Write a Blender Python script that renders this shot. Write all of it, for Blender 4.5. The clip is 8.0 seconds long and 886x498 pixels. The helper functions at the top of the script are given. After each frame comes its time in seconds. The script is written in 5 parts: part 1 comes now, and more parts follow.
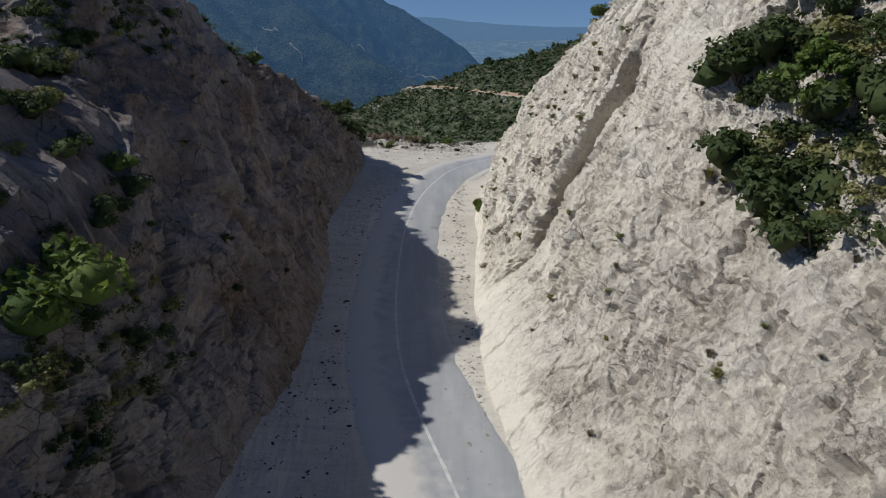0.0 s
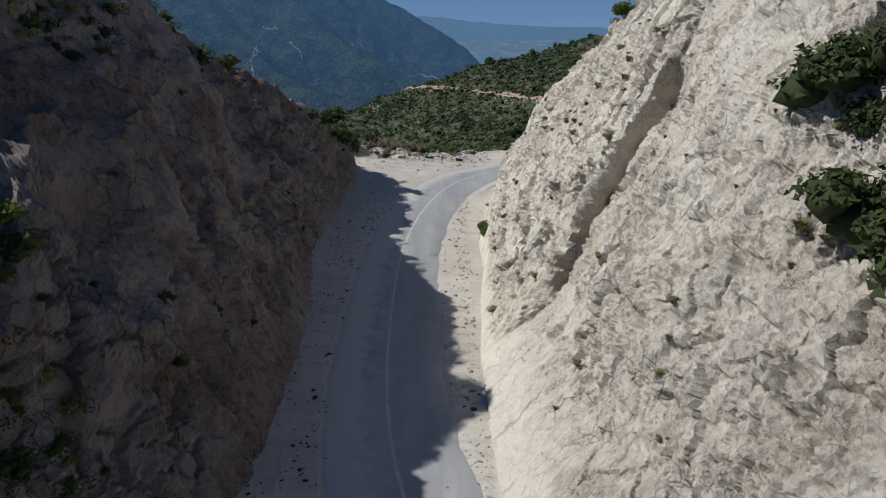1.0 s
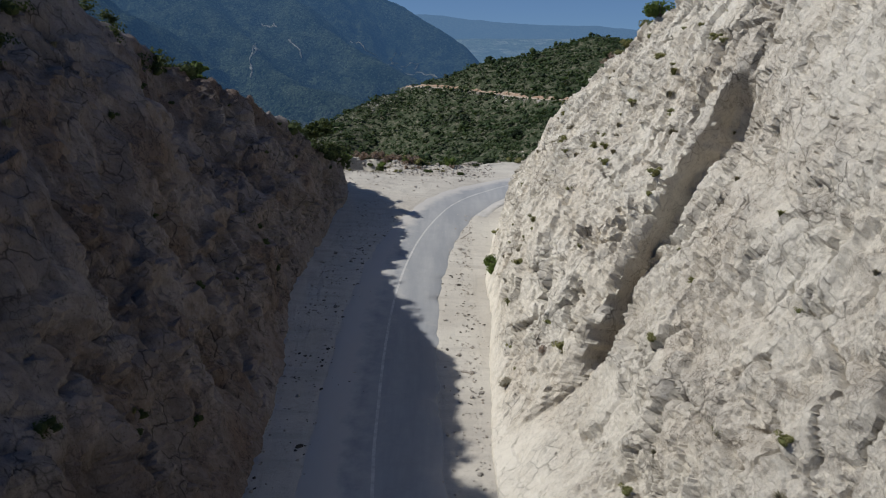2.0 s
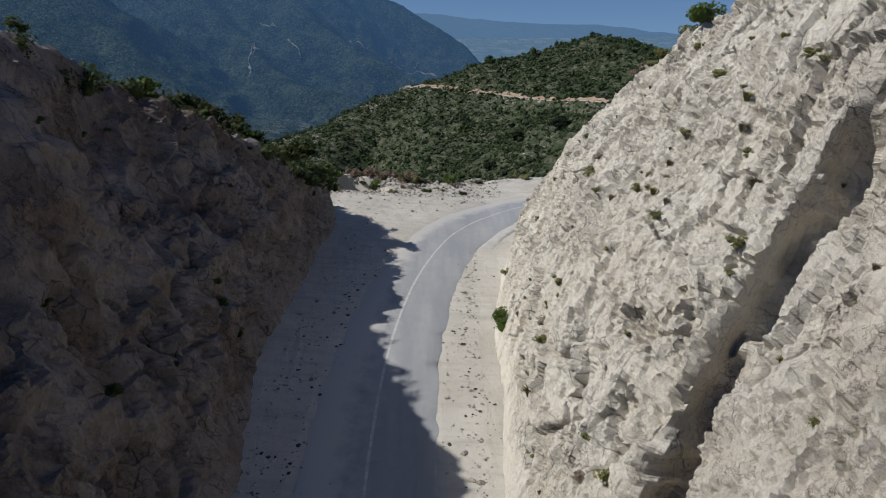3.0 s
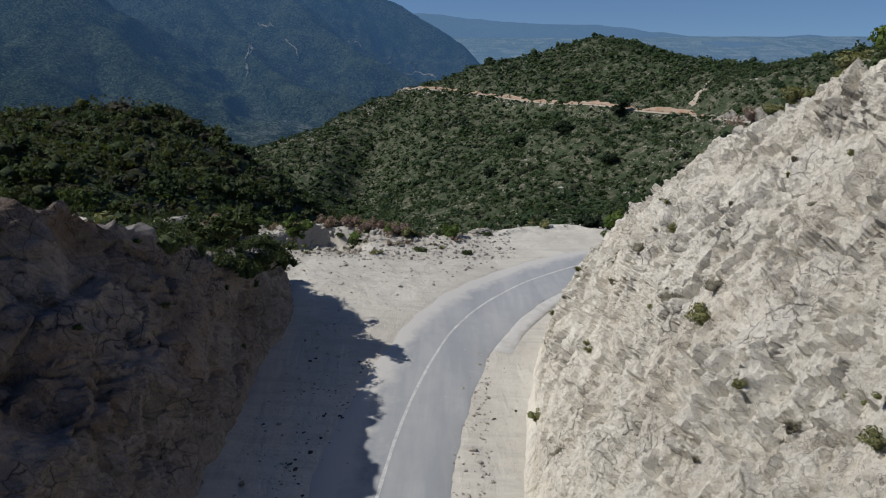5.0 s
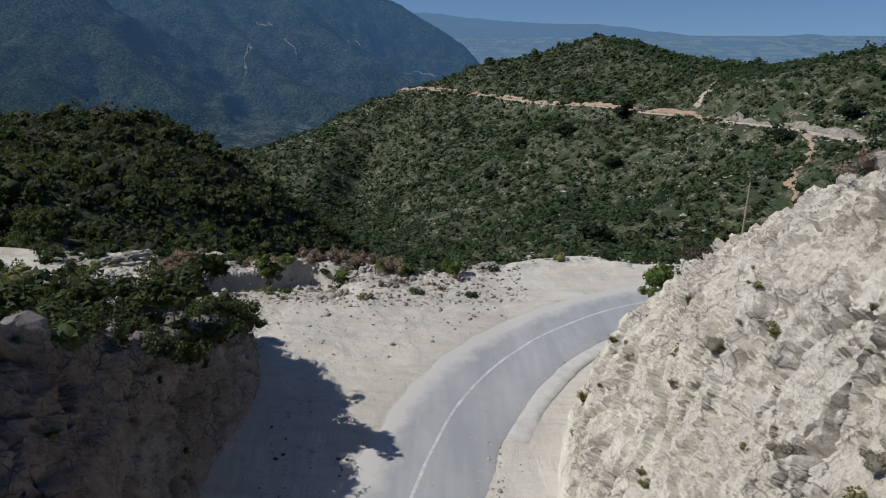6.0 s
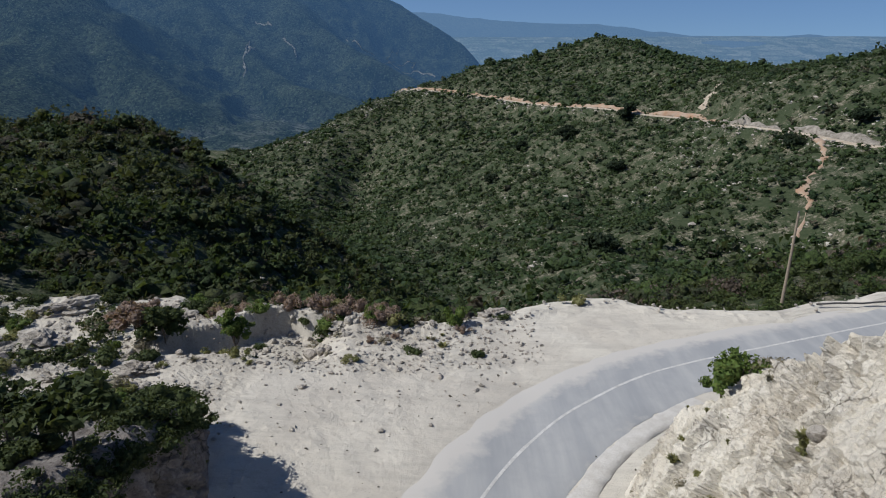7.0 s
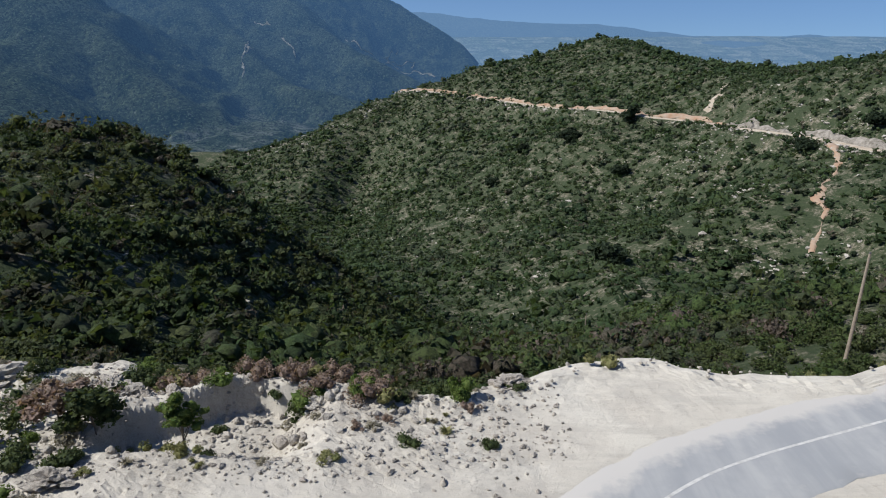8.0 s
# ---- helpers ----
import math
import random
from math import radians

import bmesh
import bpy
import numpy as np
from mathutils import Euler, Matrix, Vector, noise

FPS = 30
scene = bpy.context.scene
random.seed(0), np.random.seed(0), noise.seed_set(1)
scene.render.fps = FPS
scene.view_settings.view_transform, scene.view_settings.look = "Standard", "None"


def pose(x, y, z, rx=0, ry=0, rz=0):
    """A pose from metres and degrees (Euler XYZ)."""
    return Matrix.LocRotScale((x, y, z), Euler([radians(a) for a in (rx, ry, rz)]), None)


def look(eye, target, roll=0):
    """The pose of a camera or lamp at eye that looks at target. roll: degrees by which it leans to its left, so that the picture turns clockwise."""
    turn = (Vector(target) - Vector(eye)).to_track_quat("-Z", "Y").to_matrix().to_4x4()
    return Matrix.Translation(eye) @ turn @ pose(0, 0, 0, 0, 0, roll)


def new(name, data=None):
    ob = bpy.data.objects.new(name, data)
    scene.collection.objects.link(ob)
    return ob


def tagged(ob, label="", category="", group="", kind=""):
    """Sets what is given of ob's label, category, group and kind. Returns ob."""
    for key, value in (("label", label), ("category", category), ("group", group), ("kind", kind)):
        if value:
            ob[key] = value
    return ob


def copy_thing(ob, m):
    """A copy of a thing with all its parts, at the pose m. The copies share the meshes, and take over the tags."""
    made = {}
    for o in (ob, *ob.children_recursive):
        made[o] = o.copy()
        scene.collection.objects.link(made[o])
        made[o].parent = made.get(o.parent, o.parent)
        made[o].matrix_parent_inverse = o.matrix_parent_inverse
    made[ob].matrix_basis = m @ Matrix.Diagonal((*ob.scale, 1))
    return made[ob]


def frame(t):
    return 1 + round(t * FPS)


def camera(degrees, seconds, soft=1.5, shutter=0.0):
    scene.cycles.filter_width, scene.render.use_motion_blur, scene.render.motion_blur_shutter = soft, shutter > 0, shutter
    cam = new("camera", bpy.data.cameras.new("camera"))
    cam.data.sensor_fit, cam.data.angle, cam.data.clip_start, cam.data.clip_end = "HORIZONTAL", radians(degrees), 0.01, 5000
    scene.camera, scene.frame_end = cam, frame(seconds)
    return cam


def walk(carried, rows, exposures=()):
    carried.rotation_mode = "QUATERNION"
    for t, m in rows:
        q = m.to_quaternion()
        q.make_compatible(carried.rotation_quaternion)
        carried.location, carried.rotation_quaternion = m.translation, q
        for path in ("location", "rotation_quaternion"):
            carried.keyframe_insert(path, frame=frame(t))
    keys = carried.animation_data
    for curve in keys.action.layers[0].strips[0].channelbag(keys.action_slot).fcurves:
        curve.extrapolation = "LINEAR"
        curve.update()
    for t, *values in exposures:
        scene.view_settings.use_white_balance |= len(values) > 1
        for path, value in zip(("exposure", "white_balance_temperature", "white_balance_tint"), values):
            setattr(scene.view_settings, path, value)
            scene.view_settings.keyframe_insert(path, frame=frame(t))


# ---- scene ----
cam = camera(69.03, 8.0, soft=1.1)
PATH = [
    (0, (0.000, 0.000, 18.000), (-0.058, 18.923, 11.525), -0.34),
    (0.5, (0.001, 4.734, 17.994), (-0.065, 23.653, 11.509), -0.27),
    (1, (-0.093, 9.851, 18.087), (-0.148, 28.770, 11.599), -0.12),
    (1.5, (-0.206, 15.210, 18.267), (-0.239, 34.121, 11.758), 0.03),
    (2, (-0.296, 20.713, 18.516), (-0.315, 39.615, 11.979), 0.08),
    (2.5, (-0.349, 26.297, 18.810), (-0.365, 45.192, 12.252), 0.05),
    (3, (-0.369, 31.920, 19.127), (-0.384, 50.811, 12.561), 0.00),
    (3.5, (-0.366, 37.554, 19.448), (-0.377, 56.446, 12.883), -0.02),
    (4, (-0.356, 43.184, 19.760), (-0.356, 62.076, 13.197), 0.00),
    (4.5, (-0.350, 48.796, 20.055), (-0.337, 67.689, 13.491), 0.03),
    (5, (-0.357, 54.384, 20.333), (-0.333, 73.274, 13.763), 0.04),
    (5.5, (-0.380, 59.943, 20.596), (-0.350, 78.830, 14.017), 0.03),
    (6, (-0.420, 65.478, 20.852), (-0.384, 84.361, 14.262), 0.04),
    (6.5, (-0.475, 71.003, 21.102), (-0.428, 89.884, 14.506), 0.07),
    (7, (-0.546, 76.551, 21.346), (-0.487, 95.432, 14.748), 0.13),
    (7.5, (-0.644, 82.184, 21.567), (-0.579, 101.065, 14.971), 0.13),
    (8, (-0.798, 88.000, 21.731), (-0.723, 106.879, 15.130), 0.16),
]
walk(cam, [(t, look(eye, target, roll)) for t, eye, target, roll in PATH], ((0, -0.06), (3.5, -0.08), (6, 0.0), (6.5, 0.05), (7, 0.13), (7.5, 0.25), (8, 0.43)))

# ---------------------------------------------------------------- light
SUN_TO = Vector((-0.6740, -0.0471, 0.7373)).normalized()
sun = new("sun", bpy.data.lights.new("sun", "SUN"))
sun.data.energy, sun.data.angle, sun.data.color = 4.35, radians(0.6), (1.0, 0.988, 0.97)
sun.matrix_world = look((0, 0, 60), Vector((0, 0, 60)) - SUN_TO)
world = bpy.data.worlds.new("world")
scene.world = world
world.use_nodes = True
wn = world.node_tree
sky = wn.nodes.new("ShaderNodeTexSky")
sky.sky_type, sky.sun_disc = "NISHITA", False
sky.sun_elevation = math.asin(SUN_TO.z)
sky.sun_rotation = math.atan2(SUN_TO.x, SUN_TO.y)
sky.air_density, sky.dust_density, sky.ozone_density = 1.0, 0.2, 2.0
coord = wn.nodes.new("ShaderNodeTexCoord")
lift = wn.nodes.new("ShaderNodeVectorMath")
lift.operation, lift.inputs[1].default_value = "ADD", (0, 0, 0.13)
wn.links.new(coord.outputs["Generated"], lift.inputs[0])
wn.links.new(lift.outputs[0], sky.inputs[0])
cool = wn.nodes.new("ShaderNodeMix")
cool.data_type, cool.blend_type = "RGBA", "MULTIPLY"
cool.inputs[0].default_value, cool.inputs[7].default_value = 1.0, (0.80, 1.0, 1.32, 1)
wn.links.new(sky.outputs[0], cool.inputs[6])
wn.links.new(cool.outputs[2], wn.nodes["Background"].inputs[0])
wn.nodes["Background"].inputs[1].default_value = 0.057
scene.view_settings.exposure = 0.0


# ---------------------------------------------------------------- noise in numpy
def hash01(ix, iy, iz, seed):
    h = (ix.astype(np.int64) * 374761393 + iy.astype(np.int64) * 668265263 + iz.astype(np.int64) * 2147483647 + seed * 974711) & 0xFFFFFFFF
    h = ((h ^ (h >> 13)) * 1274126177) & 0xFFFFFFFF
    h = ((h ^ (h >> 16)) * 2246822519) & 0xFFFFFFFF
    return ((h ^ (h >> 15)) & 0xFFFFFF) / float(0xFFFFFF)


def vnoise(p, seed=0):
    """Smooth noise from -1 to 1 at the points p (n, 3)."""
    i = np.floor(p)
    f = p - i
    f = f * f * f * (f * (f * 6 - 15) + 10)
    i = i.astype(np.int64)
    out = 0.0
    for dx in (0, 1):
        for dy in (0, 1):
            for dz in (0, 1):
                w = (f[:, 0] if dx else 1 - f[:, 0]) * (f[:, 1] if dy else 1 - f[:, 1]) * (f[:, 2] if dz else 1 - f[:, 2])
                out = out + w * hash01(i[:, 0] + dx, i[:, 1] + dy, i[:, 2] + dz, seed)
    return out * 2 - 1


def fbm(p, octaves=4, seed=0, gain=0.5):
    out, amp = np.zeros(len(p)), 1.0
    for k in range(octaves):
        out += amp * vnoise(p * 2.03**k, seed + k)
        amp *= gain
    return out


def ridged(p, octaves=4, seed=0, gain=0.5):
    out, amp = np.zeros(len(p)), 1.0
    for k in range(octaves):
        out += amp * (1 - 2 * np.abs(vnoise(p * 2.03**k, seed + k)))
        amp *= gain
    return out


def blocks(p, seed=0):
    """Broken-rock relief: every cell of space is a tilted facet. About -1 to 1, and the distance to the cell's border."""
    i0 = np.floor(p).astype(np.int64)
    best = np.full(len(p), 9.0)
    second = np.full(len(p), 9.0)
    value = np.zeros(len(p))
    for dx in (-1, 0, 1):
        for dy in (-1, 0, 1):
            for dz in (-1, 0, 1):
                c = i0 + (dx, dy, dz)
                q = np.stack([c[:, k] + hash01(c[:, 0], c[:, 1], c[:, 2], seed + 11 * k) for k in range(3)], 1)
                off = p - q
                d = (off**2).sum(1)
                tilt = sum(off[:, k] * (hash01(c[:, 0], c[:, 1], c[:, 2], seed + 50 + k) - 0.5) for k in range(3))
                here = (hash01(c[:, 0], c[:, 1], c[:, 2], seed + 90) - 0.5) + 2.0 * tilt
                near = d < best
                second = np.where(near, best, np.minimum(second, d))
                value = np.where(near, here, value)
                best = np.where(near, d, best)
    return value, np.sqrt(second) - np.sqrt(best)


def smooth(a, b, x):
    t = np.clip((x - a) / (b - a), 0, 1)
    return t * t * (3 - 2 * t)


# ---------------------------------------------------------------- mesh helpers
def mesh_from(name, verts, faces):
    """A mesh from arrays: verts (n, 3), faces (m, 3) or (m, 4)."""
    me = bpy.data.meshes.new(name)
    faces = np.asarray(faces, np.int32)
    k = faces.shape[1]
    me.vertices.add(len(verts))
    me.vertices.foreach_set("co", np.asarray(verts, np.float32).ravel())
    me.loops.add(faces.size)
    me.loops.foreach_set("vertex_index", faces.ravel())
    me.polygons.add(len(faces))
    me.polygons.foreach_set("loop_start", np.arange(0, faces.size, k, dtype=np.int32))
    me.update(calc_edges=True)
    return me


def grid_faces(n, m, flip=False):
    """Quads of an n x m grid of vertices."""
    a = (np.arange(n - 1)[:, None] * m + np.arange(m - 1)[None, :]).ravel()
    q = np.stack([a, a + m, a + m + 1, a + 1], 1)
    return q[:, ::-1] if flip else q


def shade_smooth(me, on=True):
    me.polygons.foreach_set("use_smooth", np.full(len(me.polygons), on))


def sheet(name, verts, n, m, material, flip=False, smooth_on=True):
    me = mesh_from(name, verts, grid_faces(n, m, flip))
    shade_smooth(me, smooth_on)
    me.materials.append(material)
    return new(name, me)


def part(name, bm, material, parent=None, label=""):
    """A bmesh as one mesh object, under a thing or a part."""
    me = bpy.data.meshes.new(name)
    bm.to_mesh(me)
    bm.free()
    me.materials.append(material)
    ob = new(name, me)
    ob.parent = parent
    return tagged(ob, label)


def empty(name, m, label, category, group=""):
    ob = new(name)
    ob.empty_display_size = 0.3
    ob.matrix_world = m
    return tagged(ob, label, category, group)


# ---------------------------------------------------------------- materials
class Nodes:
    """Short hand for a material's node tree."""

    def __init__(self, name):
        self.mat = bpy.data.materials.new(name)
        self.mat.use_nodes = True
        self.t = self.mat.node_tree
        self.bsdf = self.t.nodes["Principled BSDF"]
        self.geo = self.t.nodes.new("ShaderNodeNewGeometry")
        self.pos = self.geo.outputs["Position"]

    def link(self, a, b):
        self.t.links.new(a, b)

    def noise(self, scale, detail=5.0, rough=0.55, vector=None, distort=0.0):
        n = self.t.nodes.new("ShaderNodeTexNoise")
        n.inputs["Scale"].default_value, n.inputs["Detail"].default_value, n.inputs["Roughness"].default_value = scale, detail, rough
        n.inputs["Distortion"].default_value = distort
        self.link(vector or self.pos, n.inputs["Vector"])
        return n.outputs["Fac"]

    def voronoi(self, scale, feature="F1", vector=None, out="Distance"):
        n = self.t.nodes.new("ShaderNodeTexVoronoi")
        n.feature = feature
        n.inputs["Scale"].default_value = scale
        self.link(vector or self.pos, n.inputs["Vector"])
        return n.outputs[out]

    def mapped(self, rot=(0, 0, 0), scale=(1, 1, 1), vector=None):
        n = self.t.nodes.new("ShaderNodeMapping")
        n.inputs["Rotation"].default_value = [radians(a) for a in rot]
        n.inputs["Scale"].default_value = scale
        self.link(vector or self.pos, n.inputs["Vector"])
        return n.outputs[0]

    def ramp(self, fac, *stops):
        n = self.t.nodes.new("ShaderNodeValToRGB")
        el = n.color_ramp.elements
        while len(el) < len(stops):
            el.new(0.5)
        for e, (at, colour) in zip(el, stops):
            e.position = at
            e.color = (*colour, 1) if isinstance(colour, tuple) else (colour, colour, colour, 1)
        self.link(fac, n.inputs[0])
        return n.outputs[0]

    def mix(self, fac, a, b, kind="MIX"):
        n = self.t.nodes.new("ShaderNodeMix")
        n.data_type, n.blend_type = "RGBA", kind
        for value, slot in ((fac, 0), (a, 6), (b, 7)):
            if isinstance(value, (int, float)):
                n.inputs[slot].default_value = value
            elif isinstance(value, tuple):
                n.inputs[slot].default_value = (*value, 1)
            else:
                self.link(value, n.inputs[slot])
        return n.outputs[2]

    def maths(self, op, a, b=0.5):
        n = self.t.nodes.new("ShaderNodeMath")
        n.operation = op
        for value, slot in ((a, 0), (b, 1)):
            if isinstance(value, (int, float)):
                n.inputs[slot].default_value = value
            else:
                self.link(value, n.inputs[slot])
        return n.outputs[0]

    def warped(self, amount, scale=0.4, vector=None):
        """The place, pushed about by noise."""
        n = self.t.nodes.new("ShaderNodeTexNoise")
        n.inputs["Scale"].default_value = scale
        self.link(vector or self.pos, n.inputs["Vector"])
        m = self.t.nodes.new("ShaderNodeVectorMath")
        m.operation = "SCALE"
        m.inputs["Scale"].default_value = amount
        self.link(n.outputs["Color"], m.inputs[0])
        a = self.t.nodes.new("ShaderNodeVectorMath")
        self.link(vector or self.pos, a.inputs[0])
        self.link(m.outputs[0], a.inputs[1])
        return a.outputs[0]

    def attribute(self, name):
        n = self.t.nodes.new("ShaderNodeAttribute")
        n.attribute_name = name
        return n.outputs["Fac"]

    def bump(self, height, strength=0.5, distance=0.1, under=None):
        n = self.t.nodes.new("ShaderNodeBump")
        n.inputs["Strength"].default_value, n.inputs["Distance"].default_value = strength, distance
        self.link(height, n.inputs["Height"])
        if under:
            self.link(under, n.inputs["Normal"])
        return n.outputs[0]

    def done(self, colour, rough=0.9, normal=None, spec=0.2):
        if isinstance(colour, tuple):
            self.bsdf.inputs["Base Color"].default_value = (*colour, 1)
        else:
            self.link(colour, self.bsdf.inputs["Base Color"])
        self.bsdf.inputs["Roughness"].default_value = rough
        self.bsdf.inputs["Specular IOR Level"].default_value = spec
        if normal:
            self.link(normal, self.bsdf.inputs["Normal"])
        return self.mat


def rock_material(name, white, tan, grey, dark, rot, stretch, zone_tone=None):
    """Broken limestone: powdery, tan and grey zones, thin cracks along the beds, pits and grit."""
    k = Nodes(name)
    beds = k.mapped(rot, stretch, k.warped(0.7, 0.5))
    zone = k.noise(0.16, 4, 0.6)
    zone2 = k.noise(0.33, 5, 0.65, k.mapped((0, 0, 50), (1, 1, 1)))
    mid = k.noise(1.1, 8, 0.72, beds, 0.3)
    fine = k.noise(3.6, 7, 0.75, beds)
    grit = k.noise(11.0, 5, 0.75)
    vein = k.noise(0.75, 6, 0.66, beds, 0.1)
    vein2 = k.noise(2.3, 5, 0.66, beds, 0.1)
    col = k.mix(k.ramp(zone, (0.42, 0.0), (0.60, 1.0)), white, tan)
    powder = k.maths("ADD", k.attribute("powder"), k.maths("MULTIPLY", k.maths("SUBTRACT", mid, 0.5), 1.2))
    col = k.mix(k.ramp(zone2, (0.50, 0.0), (0.66, 0.6)), col, grey)
    col = k.mix(k.ramp(mid, (0.50, 0.0), (0.70, 0.5)), col, grey)
    if zone_tone:
        col = k.mix(k.maths("MULTIPLY", k.attribute("natural"), k.ramp(mid, (0.40, 1.0), (0.60, 0.35))), col, zone_tone)
    streak = k.noise(0.9, 6, 0.7, k.mapped((0, 0, 0), (1.0, 0.35, 2.2), beds))
    col = k.mix(k.ramp(streak, (0.52, 0.0), (0.68, 0.45)), col, tan)
    broken = k.warped(0.35, 1.6, beds)
    slabs = k.mapped((0, 0, 0), (0.75, 0.75, 1.5), broken)
    joint = k.ramp(k.voronoi(0.9, "DISTANCE_TO_EDGE", slabs), (0.0, 0.0), (0.045, 1.0))
    joint2 = k.ramp(k.voronoi(3.0, "DISTANCE_TO_EDGE", slabs), (0.0, 0.0), (0.07, 1.0))
    tint = k.voronoi(0.9, vector=slabs, out="Color")
    tint2 = k.voronoi(3.0, vector=slabs, out="Color")
    col = k.mix(k.ramp(tint, (0.2, 0.0), (0.9, 0.12)), col, dark)
    col = k.mix(k.ramp(tint2, (0.3, 0.0), (0.95, 0.16)), col, dark)
    some = k.ramp(zone2, (0.46, 0.0), (0.62, 0.85))
    some2 = k.ramp(k.noise(0.5, 4, 0.6), (0.48, 0.0), (0.62, 0.45))
    col = k.mix(k.maths("MULTIPLY", k.maths("SUBTRACT", 1.0, joint), some), col, tuple(0.5 * v for v in dark))
    col = k.mix(k.maths("MULTIPLY", k.maths("SUBTRACT", 1.0, joint2), some2), col, tuple(0.7 * v for v in dark))
    crack = k.maths("MULTIPLY", k.ramp(vein, (0.490, 0.0), (0.498, 1.0), (0.502, 1.0), (0.510, 0.0)), k.ramp(zone, (0.50, 0.0), (0.60, 0.9)))
    col = k.mix(crack, col, tuple(0.5 * v for v in dark))
    col = k.mix(k.ramp(vein2, (0.488, 0.0), (0.50, 0.45), (0.512, 0.0)), col, dark)
    col = k.mix(k.ramp(fine, (0.58, 0.0), (0.66, 0.75)), col, dark)
    col = k.mix(k.ramp(grit, (0.58, 0.0), (0.66, 0.7)), col, dark)
    col = k.mix(k.ramp(fine, (0.34, 0.5), (0.46, 0.0)), col, white)
    col = k.mix(k.ramp(powder, (0.45, 0.0), (0.95, 0.7)), col, tuple(1.08 * v for v in white))
    n0 = k.bump(k.mix(some, (1.0, 1.0, 1.0), joint), 0.8, 0.08)
    n1 = k.bump(mid, 0.8, 0.16, n0)
    n2 = k.bump(tint, 0.6, 0.06, n1)
    n3 = k.bump(k.mix(some2, (1.0, 1.0, 1.0), joint2), 0.9, 0.05, k.bump(tint2, 0.6, 0.03, n2))
    n4 = k.bump(fine, 0.9, 0.12, n3)
    n5 = k.bump(grit, 0.9, 0.05, n4)
    return k.done(col, 0.95, n5, 0.1)


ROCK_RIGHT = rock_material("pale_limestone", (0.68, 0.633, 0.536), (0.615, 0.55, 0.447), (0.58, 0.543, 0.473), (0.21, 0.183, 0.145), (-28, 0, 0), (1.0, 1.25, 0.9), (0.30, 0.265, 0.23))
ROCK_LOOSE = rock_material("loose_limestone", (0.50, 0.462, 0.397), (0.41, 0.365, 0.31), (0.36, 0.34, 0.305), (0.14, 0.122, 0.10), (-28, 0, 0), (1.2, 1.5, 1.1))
# left face: brown-grey rock, its colours partly darkened to stand in for shade
ROCK_LEFT = rock_material("weathered_shade_limestone", (0.285, 0.257, 0.241), (0.198, 0.151, 0.122), (0.21, 0.194, 0.19), (0.058, 0.05, 0.043), (10, 0, 20), (1.3, 1.3, 0.6), (0.30, 0.285, 0.265))


def dust_material():
    k = Nodes("limestone_dust")
    big = k.noise(0.13, 5, 0.6)
    tracks = k.noise(0.5, 6, 0.65, k.mapped((0, 0, 28), (0.25, 1.8, 1.0)))
    mid = k.noise(1.9, 8, 0.75)
    fine = k.noise(9.0, 7, 0.8)
    col = k.mix(k.ramp(big, (0.40, 0.0), (0.60, 1.0)), (0.53, 0.495, 0.422), (0.465, 0.427, 0.362))
    col = k.mix(k.ramp(tracks, (0.48, 0.0), (0.66, 0.7)), col, (0.39, 0.36, 0.31))
    col = k.mix(k.ramp(mid, (0.53, 0.0), (0.68, 0.45)), col, (0.31, 0.28, 0.24))
    col = k.mix(k.ramp(fine, (0.57, 0.0), (0.68, 0.6)), col, (0.20, 0.18, 0.15))
    stony = k.maths("MULTIPLY", k.attribute("rubble"), k.ramp(mid, (0.40, 0.5), (0.60, 1.0)))
    col = k.mix(stony, col, k.mix(k.ramp(fine, (0.42, 0.0), (0.60, 1.0)), (0.40, 0.366, 0.307), (0.24, 0.213, 0.172)))
    return k.done(col, 0.95, k.bump(fine, 0.7, 0.05, k.bump(mid, 0.6, 0.12)), 0.1)


DUST = dust_material()


def asphalt_material():
    k = Nodes("dusty_asphalt")
    tracks = k.noise(0.35, 5, 0.6, k.mapped((0, 0, 4), (1.6, 0.22, 1.0)))
    mid = k.noise(0.8, 6, 0.6)
    fine = k.noise(30.0, 3, 0.6)
    col = k.mix(k.ramp(tracks, (0.38, 0.0), (0.66, 1.0)), (0.265, 0.272, 0.275), (0.345, 0.345, 0.335))
    col = k.mix(k.ramp(mid, (0.45, 0.0), (0.75, 0.5)), col, (0.25, 0.258, 0.262))
    veil = k.maths("ADD", k.attribute("dust"), k.maths("MULTIPLY", k.maths("SUBTRACT", mid, 0.5), 1.6))
    col = k.mix(k.ramp(veil, (0.30, 0.0), (0.95, 0.95)), col, (0.46, 0.435, 0.395))
    return k.done(col, 0.85, k.bump(fine, 0.25, 0.02), 0.25)


ASPHALT = asphalt_material()


def plain_material(name, a, b, scale=2.0, rough=0.85, detail=5.0):
    k = Nodes(name)
    f = k.noise(scale, detail, 0.65)
    col = k.mix(k.ramp(f, (0.35, 0.0), (0.68, 1.0)), a, b)
    return k.done(col, rough, k.bump(k.noise(scale * 5, 4, 0.6), 0.3, 0.3 / scale), 0.2)


LINE = plain_material("worn_white_paint", (0.55, 0.54, 0.51), (0.36, 0.35, 0.33), 2.0)
CONCRETE = plain_material("pale_concrete", (0.50, 0.48, 0.44), (0.40, 0.375, 0.335), 1.2)


